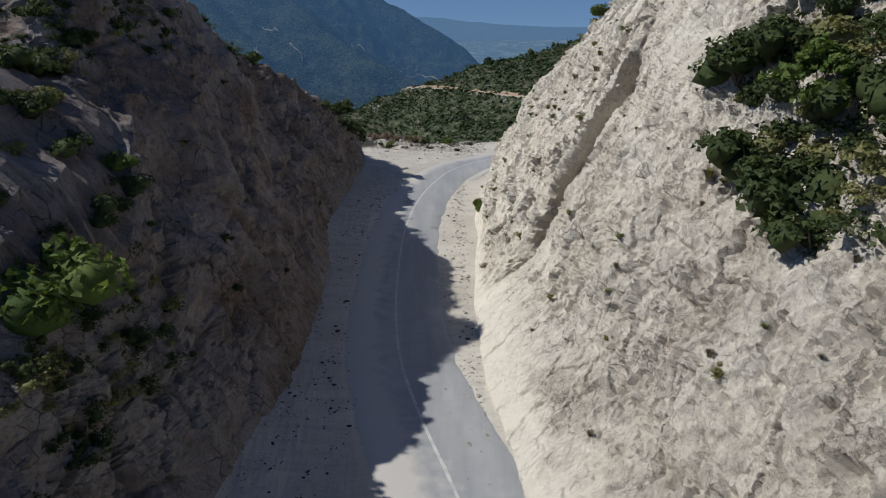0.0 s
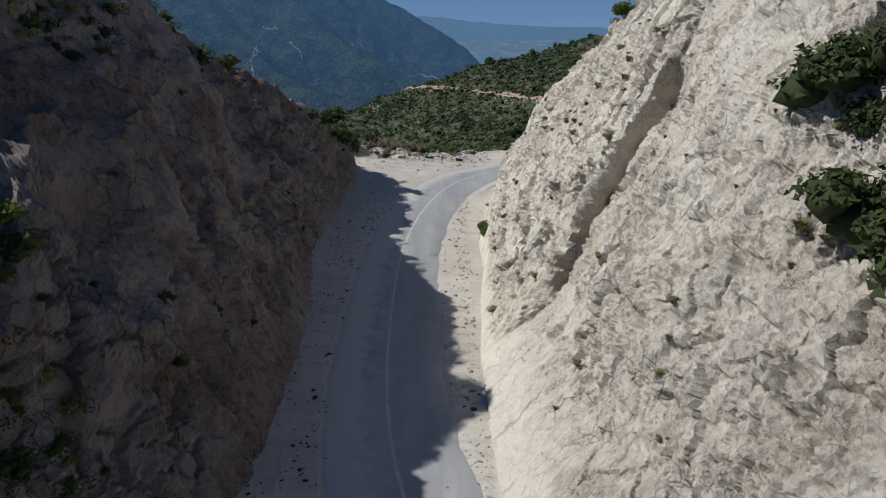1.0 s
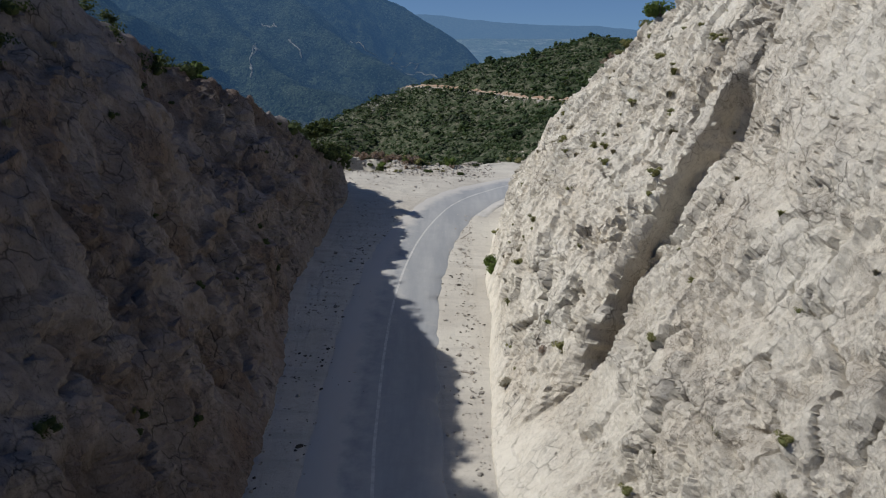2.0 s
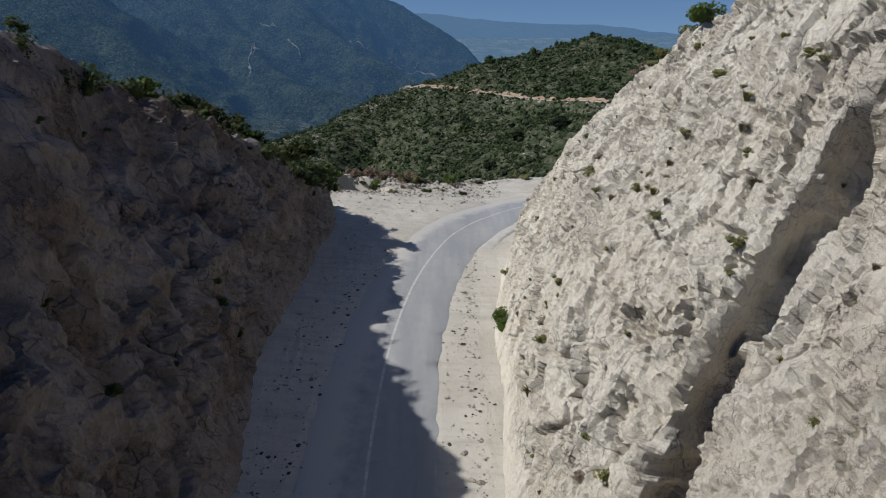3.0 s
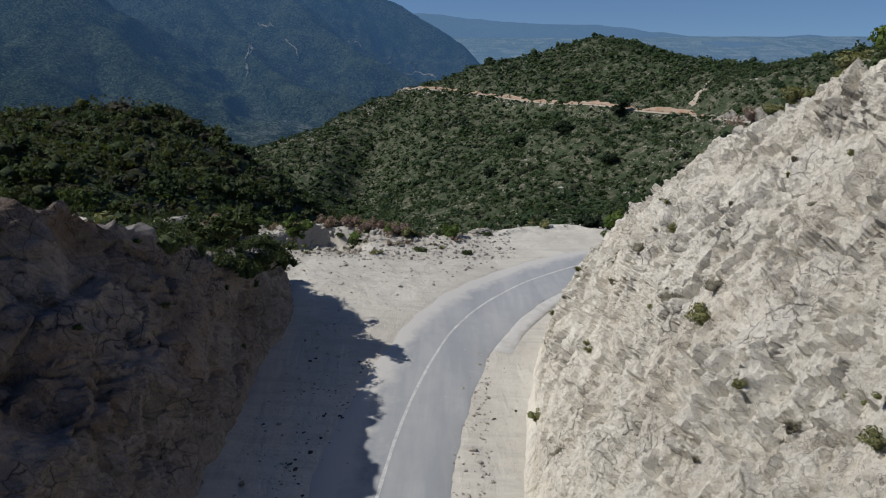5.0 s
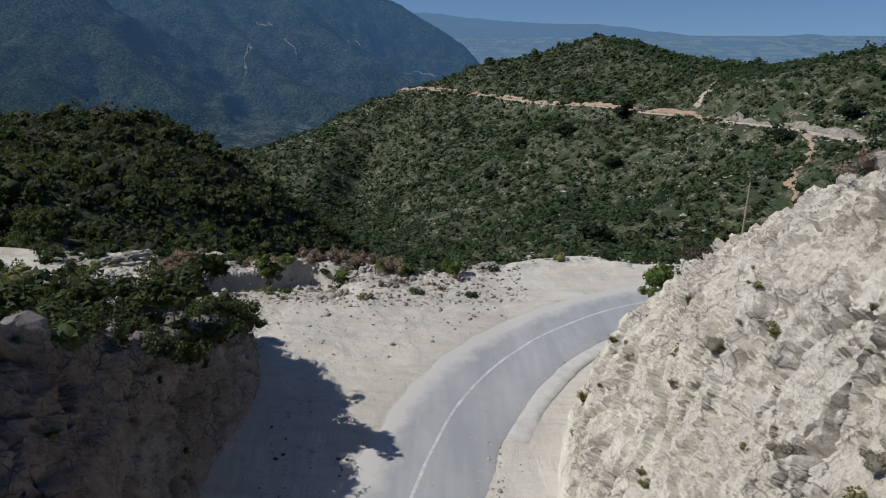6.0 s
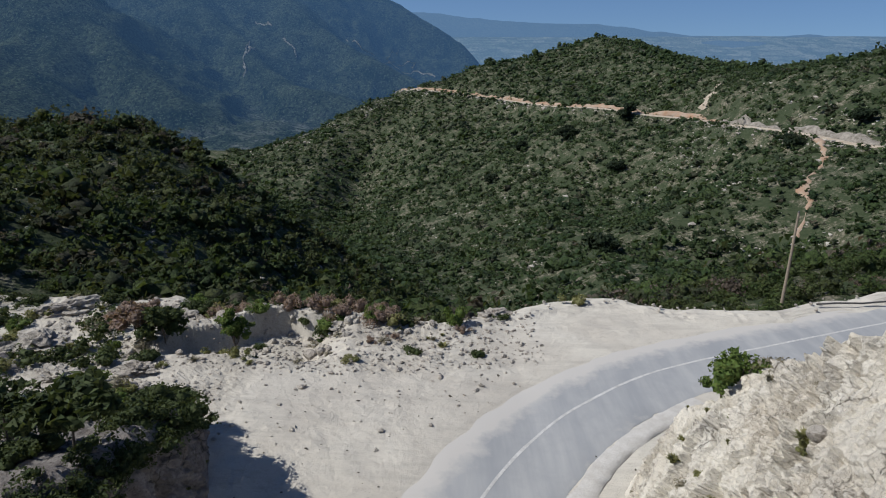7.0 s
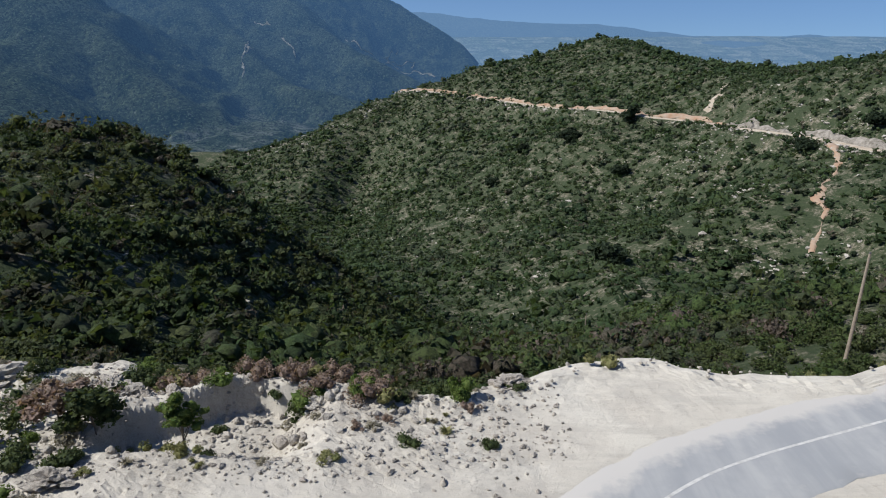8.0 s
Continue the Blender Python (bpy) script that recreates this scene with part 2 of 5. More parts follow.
def soil_material():
    k = Nodes("scrubland_soil")
    mid = k.noise(0.10, 7, 0.7)
    fine = k.noise(0.7, 7, 0.75)
    col = k.mix(k.ramp(fine, (0.38, 0.0), (0.62, 1.0)), (0.029, 0.042, 0.02), (0.052, 0.064, 0.034))
    col = k.mix(k.ramp(mid, (0.50, 0.0), (0.66, 0.65)), col, (0.105, 0.098, 0.062))
    pale = k.maths("MULTIPLY", k.ramp(mid, (0.46, 0.0), (0.60, 1.0)), k.ramp(fine, (0.49, 0.0), (0.57, 0.9)))
    col = k.mix(pale, col, (0.235, 0.205, 0.16))
    return k.done(col, 0.95, k.bump(fine, 0.8, 0.6), 0.1)


SOIL = soil_material()


def foliage_material(name, *tones, by_plant=False):
    """Leaves that vary from spray to spray, or from plant to plant where many stand in one mesh."""
    k = Nodes(name)
    own = k.geo.outputs["Random Per Island"]
    pick = k.maths("ADD", k.maths("MULTIPLY", k.attribute("tone"), 0.8), k.maths("MULTIPLY", own, 0.2)) if by_plant else own
    tone = k.ramp(pick, *[(i / max(1, len(tones) - 1), c) for i, c in enumerate(tones)])
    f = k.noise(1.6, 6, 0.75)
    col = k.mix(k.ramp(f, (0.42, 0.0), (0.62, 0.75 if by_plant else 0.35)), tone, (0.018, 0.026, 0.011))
    k.done(col, 0.75, k.bump(k.noise(3.0, 5, 0.75), 1.0, 0.5 if by_plant else 0.06), 0.25)
    # sunlight shines through the leaves
    through_leaf = k.t.nodes.new("ShaderNodeBsdfTranslucent")
    k.link(k.mix(1.0, col, (1.25, 1.15, 0.7), "MULTIPLY"), through_leaf.inputs[0])
    mx = k.t.nodes.new("ShaderNodeMixShader")
    mx.inputs[0].default_value = 0.32
    k.link(k.bsdf.outputs[0], mx.inputs[1])
    k.link(through_leaf.outputs[0], mx.inputs[2])
    k.link(mx.outputs[0], k.t.nodes["Material Output"].inputs[0])
    return k.mat


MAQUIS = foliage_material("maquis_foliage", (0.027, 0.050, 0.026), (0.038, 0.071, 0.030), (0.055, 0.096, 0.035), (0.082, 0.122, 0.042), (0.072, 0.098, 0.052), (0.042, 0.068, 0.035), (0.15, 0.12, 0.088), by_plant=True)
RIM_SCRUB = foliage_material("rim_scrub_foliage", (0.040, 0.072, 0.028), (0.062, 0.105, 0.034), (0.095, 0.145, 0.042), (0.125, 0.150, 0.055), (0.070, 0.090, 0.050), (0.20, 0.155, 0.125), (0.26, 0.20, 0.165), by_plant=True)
# near hill scrub: dark and brown tones, the slope's shade partly put into them
HILL_SHADE_SCRUB = foliage_material("hill_shade_foliage", (0.027, 0.048, 0.020), (0.044, 0.074, 0.025), (0.074, 0.114, 0.035), (0.105, 0.125, 0.044), (0.044, 0.060, 0.028), (0.088, 0.074, 0.047), (0.15, 0.12, 0.095), by_plant=True)


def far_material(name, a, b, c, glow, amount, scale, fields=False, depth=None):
    """A far backdrop, its haze painted as a blue glow, the farther the more."""
    k = Nodes(name)
    col = k.mix(k.ramp(k.noise(scale, 7, 0.65), (0.38, 0.0), (0.62, 1.0)), a, b)
    col = k.mix(k.ramp(k.noise(scale * 9, 5, 0.7), (0.60, 0.0), (0.72, 0.7)), col, c)
    if fields:
        plots = k.voronoi(0.014, vector=k.mapped((0, 0, 12), (1, 0.55, 1)), out="Color")
        col = k.mix(k.ramp(plots, (0.3, 0.0), (0.75, 0.85)), col, c)
        rows = k.noise(0.012, 6, 0.7, k.mapped((0, 0, 5), (0.35, 1.6, 1)))
        col = k.mix(k.ramp(rows, (0.50, 0.0), (0.58, 0.8)), col, a)
    axes = k.t.nodes.new("ShaderNodeSeparateXYZ")
    k.link(k.pos, axes.inputs[0])
    if depth:
        # terraced fields on the valley floor
        low = k.maths("MULTIPLY", k.ramp(k.maths("MULTIPLY", k.maths("ADD", axes.outputs[2], 400), 0.005), (0.40, 1.0), (0.55, 0.0)), k.ramp(k.noise(0.008, 3, 0.5), (0.46, 0.0), (0.58, 0.8)))
        terraces = k.noise(0.03, 4, 0.6, k.mapped((0, 0, 15), (0.35, 1.5, 1.0)))
        col = k.mix(k.maths("MULTIPLY", low, k.ramp(terraces, (0.44, 0.0), (0.56, 0.9))), col, c)
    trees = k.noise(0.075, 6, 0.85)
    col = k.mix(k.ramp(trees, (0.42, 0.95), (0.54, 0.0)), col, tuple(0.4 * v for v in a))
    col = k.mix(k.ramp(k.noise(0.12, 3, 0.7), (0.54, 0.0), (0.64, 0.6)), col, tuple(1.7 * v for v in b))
    k.done(col, 1.0, k.bump(trees, 1.0, 22.0, k.bump(k.noise(scale * 1.6, 6, 0.65), 0.8, 40.0)), 0.0)
    # the painted haze: bluish emission mixed over the surface colour
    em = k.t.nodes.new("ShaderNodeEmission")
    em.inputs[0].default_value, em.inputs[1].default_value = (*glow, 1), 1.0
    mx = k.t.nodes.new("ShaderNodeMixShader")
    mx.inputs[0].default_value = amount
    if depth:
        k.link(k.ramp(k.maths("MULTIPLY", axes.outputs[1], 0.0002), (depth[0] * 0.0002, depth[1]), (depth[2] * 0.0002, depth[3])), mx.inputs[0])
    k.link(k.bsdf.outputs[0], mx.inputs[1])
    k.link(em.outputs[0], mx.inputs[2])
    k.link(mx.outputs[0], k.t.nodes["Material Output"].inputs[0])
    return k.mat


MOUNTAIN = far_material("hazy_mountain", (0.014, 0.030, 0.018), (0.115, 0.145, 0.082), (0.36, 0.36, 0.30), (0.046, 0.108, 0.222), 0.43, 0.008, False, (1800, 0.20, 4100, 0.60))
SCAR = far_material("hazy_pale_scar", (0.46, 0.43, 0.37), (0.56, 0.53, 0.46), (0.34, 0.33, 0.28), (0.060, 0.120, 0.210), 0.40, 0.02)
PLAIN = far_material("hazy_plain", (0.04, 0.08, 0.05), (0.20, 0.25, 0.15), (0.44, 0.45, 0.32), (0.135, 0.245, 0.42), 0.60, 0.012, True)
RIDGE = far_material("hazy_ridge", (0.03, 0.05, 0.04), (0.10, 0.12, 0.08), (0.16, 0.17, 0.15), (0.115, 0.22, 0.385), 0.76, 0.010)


# ---------------------------------------------------------------- the lie of the land
def bend(xs, ys, q):
    """A smooth curve through (xs, ys)."""
    xs, ys = np.asarray(xs, float), np.asarray(ys, float)
    q = np.clip(q, xs[0], xs[-1])
    i = np.clip(np.searchsorted(xs, q) - 1, 0, len(xs) - 2)
    slope = np.gradient(ys, xs)
    h = xs[i + 1] - xs[i]
    t = (q - xs[i]) / h
    return ((2 * t**3 - 3 * t**2 + 1) * ys[i] + (t**3 - 2 * t**2 + t) * h * slope[i] + (3 * t**2 - 2 * t**3) * ys[i + 1] + (t**3 - t**2) * h * slope[i + 1])


def road_z(x, y):
    """The floor of the cutting and the lay-by, tilted into the bend."""
    base = bend((-60, 30, 60, 80, 95, 110, 130, 160), (-5.3, -5.1, -5.05, -4.6, -4.45, -3.7, -3.8, -4.2), y)
    tilt = 0.02 + 0.06 * smooth(55, 80, y)
    return base - tilt * np.clip(x + 3.5, -14, 9)


def pad_edge(x):
    """How far the open ground reaches before the hillside falls away."""
    return bend((-90, -39, -23, -15, -9, -4.5, 0, 4.7, 14, 22, 31, 40, 75, 120), (136, 132, 130.5, 129.8, 129.2, 129, 129.5, 131.5, 135, 133.5, 133, 136, 144, 150), x)


GRID_X = (-260, -140, -95, -60, -25, 10, 60, 120, 180, 240, 420)
GRID_Y = (125, 165, 205, 280, 350, 460, 600, 780, 1050)
NEAR_VALLEY = (
    (22, 3, -5, -5, -5, -6, -3, -2, 2, 6, 17),
    (16, -1, 6, -8, -21, -23, -12, -15, -5, 2, 17),
    (10, -3, -10, -17, -40, -44, -35, -26, -10, -2, 16),
    (-14, -13, -10, -33, -57, -74, -54, -59, -26, -13, 16),
    (-54, -63, -56, -75, -87, -89, -73, -52, -34, -16, 35),
)
FAR_HILL = (
    (-108, -130, -122, -120, -118, -111, -92, -84, -41, -1, 33),
    (-151, -150, -154, -147, -133, -120, -92, -62, -47, -18, 2),
    (-160, -135, -156, -138, -116, -102, -85, -54, -40, -19, -36),
    (-125, -101, -85, -83, -64, -55, -36, -28, -11, 2, -52),
)
HEIGHTS = np.array(NEAR_VALLEY + FAR_HILL, float)


def weights(g, q):
    """Smooth interpolation weights (n, len(g)) of the places q between the stations g."""
    g = np.array(g, float)
    n, q = len(g), np.clip(q, g[0], g[-1])
    i = np.clip(np.searchsorted(g, q) - 1, 0, n - 2)
    h = g[i + 1] - g[i]
    t = (q - g[i]) / h
    w, r = np.zeros((len(q), n)), np.arange(len(q))
    w[r, i] += 2 * t**3 - 3 * t**2 + 1
    w[r, i + 1] += 3 * t**2 - 2 * t**3
    for k, s in ((0, t**3 - 2 * t**2 + t), (1, t**3 - t**2)):
        a, b = np.maximum(i + k - 1, 0), np.minimum(i + k + 1, n - 1)
        s = s * h / (g[b] - g[a])
        w[r, b] += s
        w[r, a] -= s
    return w


FAR_ROAD = ((235, 335, -27), (196, 372, -31), (189, 410, -32), (182, 455, -35), (189, 520, -42), (188, 575, -46.5), (168, 602, -47.5), (147, 630, -47), (113, 750, -58), (55, 900, -65), (12, 985, -68), (-33, 1040, -69), (-65, 1085, -74))


def far_path(step):
    pts = np.array(FAR_ROAD, float)
    s = np.r_[0, np.cumsum(np.hypot(*np.diff(pts[:, :2], axis=0).T))]
    q = np.arange(0, s[-1], step)
    return np.stack([bend(s, pts[:, k], q) for k in range(3)], 1)


FAR_PATH = far_path(7.0)


def hill_z(x, y):
    """The natural hills beyond the road."""
    x, y = np.asarray(x, float), np.asarray(y, float)
    z = np.einsum("ni,ij,nj->n", weights(GRID_Y, y), HEIGHTS, weights(GRID_X, x))
    far = smooth(1060, 1480, y + 150 * smooth(-60, -260, x))
    z = z * (1 - far) + (-345) * far

    p = np.stack([x, y, np.zeros_like(x)], 1)
    z = z + 2.2 * fbm(p / 60, 4, 3) * smooth(140, 220, y) + 0.5 * fbm(p / 9, 3, 8)
    reach, level = np.full(len(x), 99.0), np.zeros(len(x))
    for a, b, c in FAR_PATH:
        d = np.hypot(x - a, y - b)
        level = np.where(d < reach, c, level)
        reach = np.minimum(reach, d)
    bed = smooth(14, 4.5, reach)
    z = z * (1 - bed) + (level - 0.6) * bed
    under = smooth(6, -2, y - pad_edge(x))
    return z - 7 * under - 8 * smooth(40, 0, y - 60)


# ---------------------------------------------------------------- ground and hills
def build_hills():
    ny, nx = 200, 210
    ys = np.r_[np.linspace(-300, 95, 20), 100 + 1450 * np.linspace(0, 1, ny - 20) ** 1.7]
    u = np.linspace(-1, 1, nx)
    xs = 40 + 260 * u + 1500 * u**5
    gx, gy = np.meshgrid(xs, ys)
    z = hill_z(gx.ravel(), gy.ravel())
    ob = sheet("ground", np.stack([gx.ravel(), gy.ravel(), z], 1), ny, nx, SOIL, flip=True)
    return tagged(ob, "scrub-covered stony hillsides falling into a valley", "ground", kind="structure")


build_hills()


RIDGES = (
    (0.80, ((-1500, 4600, 760), (-815, 4350, 507), (-541, 4250, 298), (-334, 4150, 154), (-116, 4050, 44), (63, 3950, -72), (150, 3850, -184), (215, 3800, -270))),
    (0.62, ((-1500, 4250, 520), (-1076, 3900, 315), (-789, 3600, 135), (-557, 3350, -17), (-336, 3150, -127), (-113, 3000, -216), (47, 2900, -290))),
    (0.50, ((-1800, 3950, 420), (-1287, 3600, 186), (-959, 3200, -24), (-785, 2950, -134), (-591, 2750, -210), (-417, 2650, -225), (-276, 2550, -270))),
    (0.60, ((-2300, 3300, 520), (-1630, 2900, 236), (-1485, 2750, 105), (-1423, 2600, 23), (-1335, 2450, -42), (-1269, 2250, -137), (-1201, 1950, -269))),
    (0.52, ((-1459, 2750, 105), (-1304, 2650, 19), (-1185, 2550, -64), (-1038, 2400, -134), (-839, 2250, -240))),
    (0.45, ((-4200, 2600, 600), (-2300, 2500, 330), (-1800, 2300, 60), (-1560, 1900, -180))),
)


def massif(x, y):
    """The mountain across the valley: spurs that run down from its ridges, gullies between them."""
    p = np.stack([x, y, 0 * x], 1)
    wx = x + 30 * fbm(p / 260, 3, 21)
    wy = y + 30 * fbm(p / 260, 3, 24)
    z, gap = np.full(len(x), -999.0), np.full(len(x), 999.0)
    for fall, line in RIDGES:
        for (ax, ay, az), (bx, by, bz) in zip(line, line[1:]):
            t = np.clip(((wx - ax) * (bx - ax) + (wy - ay) * (by - ay)) / ((bx - ax) ** 2 + (by - ay) ** 2), 0, 1)
            d = np.hypot(wx - ax - t * (bx - ax), wy - ay - t * (by - ay))
            h = az + t * (bz - az) - fall * (np.sqrt(d**2 + 25**2) - 25)
            z, gap = np.maximum(z, h), np.minimum(gap, d)
    gully = (ridged(p / 230, 4, 27, 0.55) - 1.6) * 30 + ridged(p / 70, 3, 31, 0.55) * 7
    return z + gully * smooth(15, 190, gap) + 4 * fbm(p / 60, 3, 35)


SCARS = (
    (((-876, 3172), (-858, 3022), (-853, 2962), (-825, 2890), (-829, 2872)), 6.0),
    (((-846, 3118), (-845, 3010)), 11.0),
    (((-752, 3304), (-686, 3232), (-675, 3202)), 4.0),
    (((-933, 3502), (-833, 3436)), 3.0),
    (((-501, 3652), (-413, 3598), (-278, 3730), (-125, 3742), (-32, 3706)), 6.0),
    (((-299, 3742), (-240, 3886)), 3.5),
    (((-299, 3742), (-142, 3796), (-162, 3754)), 3.5),
)


def build_backdrop():
    """The mountain across the valley, the plain and the last ridges."""
    nx, ny = 300, 170
    xs = np.linspace(-4200, 4200, nx)
    ys = np.linspace(1450, 4930, ny)
    gx, gy = np.meshgrid(xs, ys)
    x, y = gx.ravel(), gy.ravel()
    p = np.stack([x, y, np.zeros_like(x)], 1)
    floor = np.interp(y, (1450, 2600, 3300, 4100, 4600, 4930), (-350, -392, -335, -150, -64, -56))
    ridge = np.interp(x, (-4200, -400, -250, -60, 80, 540, 1130, 1500, 1850, 2200, 2500, 2950, 3300, 4200), (60, 105, 108, 100, 82, 34, 24, -25, -55, -60, -40, -55, -30, -20))
    last = ridge + 6 * fbm(p / 130, 4, 40)
    low = -118 + 40 * np.exp(-(((x - 1900) / 420) ** 2)) + 30 * np.exp(-(((x - 3000) / 500) ** 2)) - np.abs(y - 4450) * 0.25 + 5 * fbm(p / 120, 3, 47)
    hills = np.maximum(np.maximum(last - 0.9 * np.abs(y - 4800), low), floor - 25)
    far = np.s_[int(ny * 0.72) :, :]
    shape = gx[far].shape
    v = np.stack([gx[far].ravel(), gy[far].ravel(), hills.reshape(ny, nx)[far].ravel()], 1)
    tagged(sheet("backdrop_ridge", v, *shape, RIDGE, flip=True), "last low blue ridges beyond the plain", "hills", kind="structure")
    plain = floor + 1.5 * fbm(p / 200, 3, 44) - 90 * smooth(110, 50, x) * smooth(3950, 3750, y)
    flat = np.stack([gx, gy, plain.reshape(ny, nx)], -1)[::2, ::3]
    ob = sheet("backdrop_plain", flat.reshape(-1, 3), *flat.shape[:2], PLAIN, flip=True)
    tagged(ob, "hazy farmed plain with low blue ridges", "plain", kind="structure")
    mx, my = np.arange(-2700, 420, 13.0), np.arange(1450, 4700, 13.0)
    gx, gy = np.meshgrid(mx, my)
    valley = np.interp(gy.ravel(), (1450, 2300, 2900, 3500, 4700), (-352, -322, -330, -345, -420)) - 260 * smooth(60, 260, gx.ravel()) * smooth(2500, 2900, gy.ravel())
    z = np.maximum(massif(gx.ravel(), gy.ravel()), valley + 16 * ridged(np.stack([gx.ravel(), gy.ravel(), 0 * gx.ravel()], 1) / 210, 4, 38))
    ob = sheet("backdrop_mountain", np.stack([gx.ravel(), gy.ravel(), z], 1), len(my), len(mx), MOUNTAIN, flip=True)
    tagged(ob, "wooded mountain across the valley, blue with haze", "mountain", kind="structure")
    for n, (line, width) in enumerate(SCARS):
        pts = np.array(line, float)
        s = np.r_[0, np.cumsum(np.hypot(*np.diff(pts, axis=0).T))]
        q = np.arange(0, s[-1], 3.0)
        px, py = np.interp(q, s, pts[:, 0]), np.interp(q, s, pts[:, 1])
        wob = fbm(np.stack([q / 18, q * 0 + n, q * 0], 1), 4, 90)
        px = px + 3 * wob
        w = width * np.clip(0.6 + 1.1 * np.roll(wob, 7), 0.12, 2)
        cols = [np.stack([px + w * k, py, massif(px + w * k, py) + (5.0 if abs(k) < 1 else -4.0)], 1) for k in (-1, -0.6, 0, 0.6, 1)]
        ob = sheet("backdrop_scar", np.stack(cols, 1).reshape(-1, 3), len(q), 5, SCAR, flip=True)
        tagged(ob, "pale bare scar on the far mountain slope", "bare slope", kind="structure")


build_backdrop()


# the road's centre line
ROAD = ((6.0, -60), (5.0, -20), (3.2, 15), (0.5, 28), (-1.6, 35), (-3.1, 41.3), (-4.1, 49), (-4.6, 58), (-4.8, 67), (-4.65, 75), (-4.1, 82.5), (-3.2, 90), (-2.0, 96.0), (-0.7, 100.6), (0.4, 103.7), (1.7, 106.4), (3.4, 109.3), (5.4, 112.1), (7.9, 114.9), (10.6, 117.2), (13.2, 119.2), (15.8, 120.8), (18.5, 122.1), (21.2, 123.2), (26.6, 125.2), (40, 130), (70, 139))


def road_line(step=0.6):
    pts = np.array(ROAD, float)
    s = np.r_[0, np.cumsum(np.hypot(*np.diff(pts, axis=0).T))]
    q = np.arange(0, s[-1], step)
    x, y = bend(s, pts[:, 0], q), bend(s, pts[:, 1], q)
    tx, ty = np.gradient(x), np.gradient(y)
    k = np.hypot(tx, ty)
    return x, y, ty / k, -tx / k, q


def rim(x):
    """The ragged edge of the lay-by."""
    return pad_edge(x) + 0.7 * fbm(np.stack([x, 0 * x, 0 * x], 1) / 5.0, 2, 61)


def verge_z(x, y):
    """The dusty floor of the cutting and the lay-by with its rubble lip and a dug pit."""
    edge = rim(x)
    p0 = np.stack([x, 0 * x, 0 * x], 1)
    p = np.stack([x, y, 0 * x], 1)
    over = np.maximum(y - edge, 0)
    gap = np.full(len(x), 99.0)
    for a, b in zip(*road_line(1.0)[:2]):
        gap = np.minimum(gap, np.hypot(x - a, y - b))
    z = road_z(x, y) + 0.07 * fbm(p / 2.5, 4, 63, 0.6) * smooth(4.1, 6.8, gap) - 0.05 * smooth(4.5, 3.9, gap)
    lip = np.exp(-(((y - edge + 1.3) / 1.3) ** 2))
    chips = ridged(p / 0.8, 3, 67, 0.65)
    z = z + lip * (0.16 + 0.18 * fbm(p / 3.0, 3, 66) + 0.07 * chips)
    # the pit beside the rim: its steep back wall runs slantwise and stands in shade
    top_y = np.clip(125.2 + 0.55 * (x + 22), 124.6, 129.6) + 0.4 * fbm(p0 / 4, 2, 71)
    pit = smooth(-22.6, -21.4, x + 0.3 * fbm(p / 2, 2, 78)) * smooth(-8.0, -12.5, x) * smooth(120.0, 123.4, y) * smooth(top_y, top_y - 1.3, y)
    z = z - 2.3 * pit + 0.6 * np.exp(-(((x + 22.6) / 1.3) ** 2) - ((y - 126.0) / 2.2) ** 2) + (0.15 * np.exp(-(((y - top_y - 0.6) / 0.9) ** 2)) - 1.0 * smooth(top_y + 0.9, top_y + 2.6, y)) * smooth(-25, -21, x) * smooth(-6, -11, x)
    rubble = np.clip(smooth(117.5, 121, y) * smooth(6, -2, x) + smooth(-13, -16, x) * smooth(100, 112, y), 0, 1)
    b1 = blocks(p / 1.3, 75)[0]
    b2 = blocks(p / 0.55, 76)[0]
    z = z + rubble * (1 - 0.7 * smooth(0.15, 0.5, pit)) * (0.14 * fbm(p / 4, 3, 74) + 0.07 * b1 + 0.05 * b2 + 0.03 * chips)
    return z - 0.75 * over - 0.04 * over**2 + 0.25 * fbm(p / 1.2, 3, 69) * smooth(0, 2, over)


def build_floor():
    xs = np.concatenate([np.linspace(-90, -37, 30), np.arange(-36.5, 8, 0.3), np.linspace(8.3, 32, 56), np.linspace(33, 120, 40)])
    v = np.concatenate([np.linspace(0, 0.85, 100), np.linspace(0.852, 1, 150), 1 + np.linspace(0.001, 0.2, 26)])
    gx, gv = np.meshgrid(xs, v)
    x, t = gx.ravel(), gv.ravel()
    edge = rim(x)
    y = np.where(t <= 1, -60 + (edge + 60) * t, edge + (t - 1) * 60)
    ob = sheet("road_verge", np.stack([x, y, verge_z(x, y)], 1), len(v), len(xs), DUST, flip=True, smooth_on=False)
    stony = np.clip(smooth(117, 122, y) * smooth(9, -3, x) + smooth(-13, -17, x) * smooth(100, 112, y), 0, 1) * (0.55 + 0.45 * fbm(np.stack([x, y, 0 * x], 1) / 3.0, 3, 79))
    ob.data.attributes.new("rubble", "FLOAT", "POINT").data.foreach_set("value", np.clip(stony, 0, 1).astype(np.float32))
    return tagged(ob, "pale crushed limestone verge and lay-by beside the road", "gravel ground", kind="structure")


build_floor()

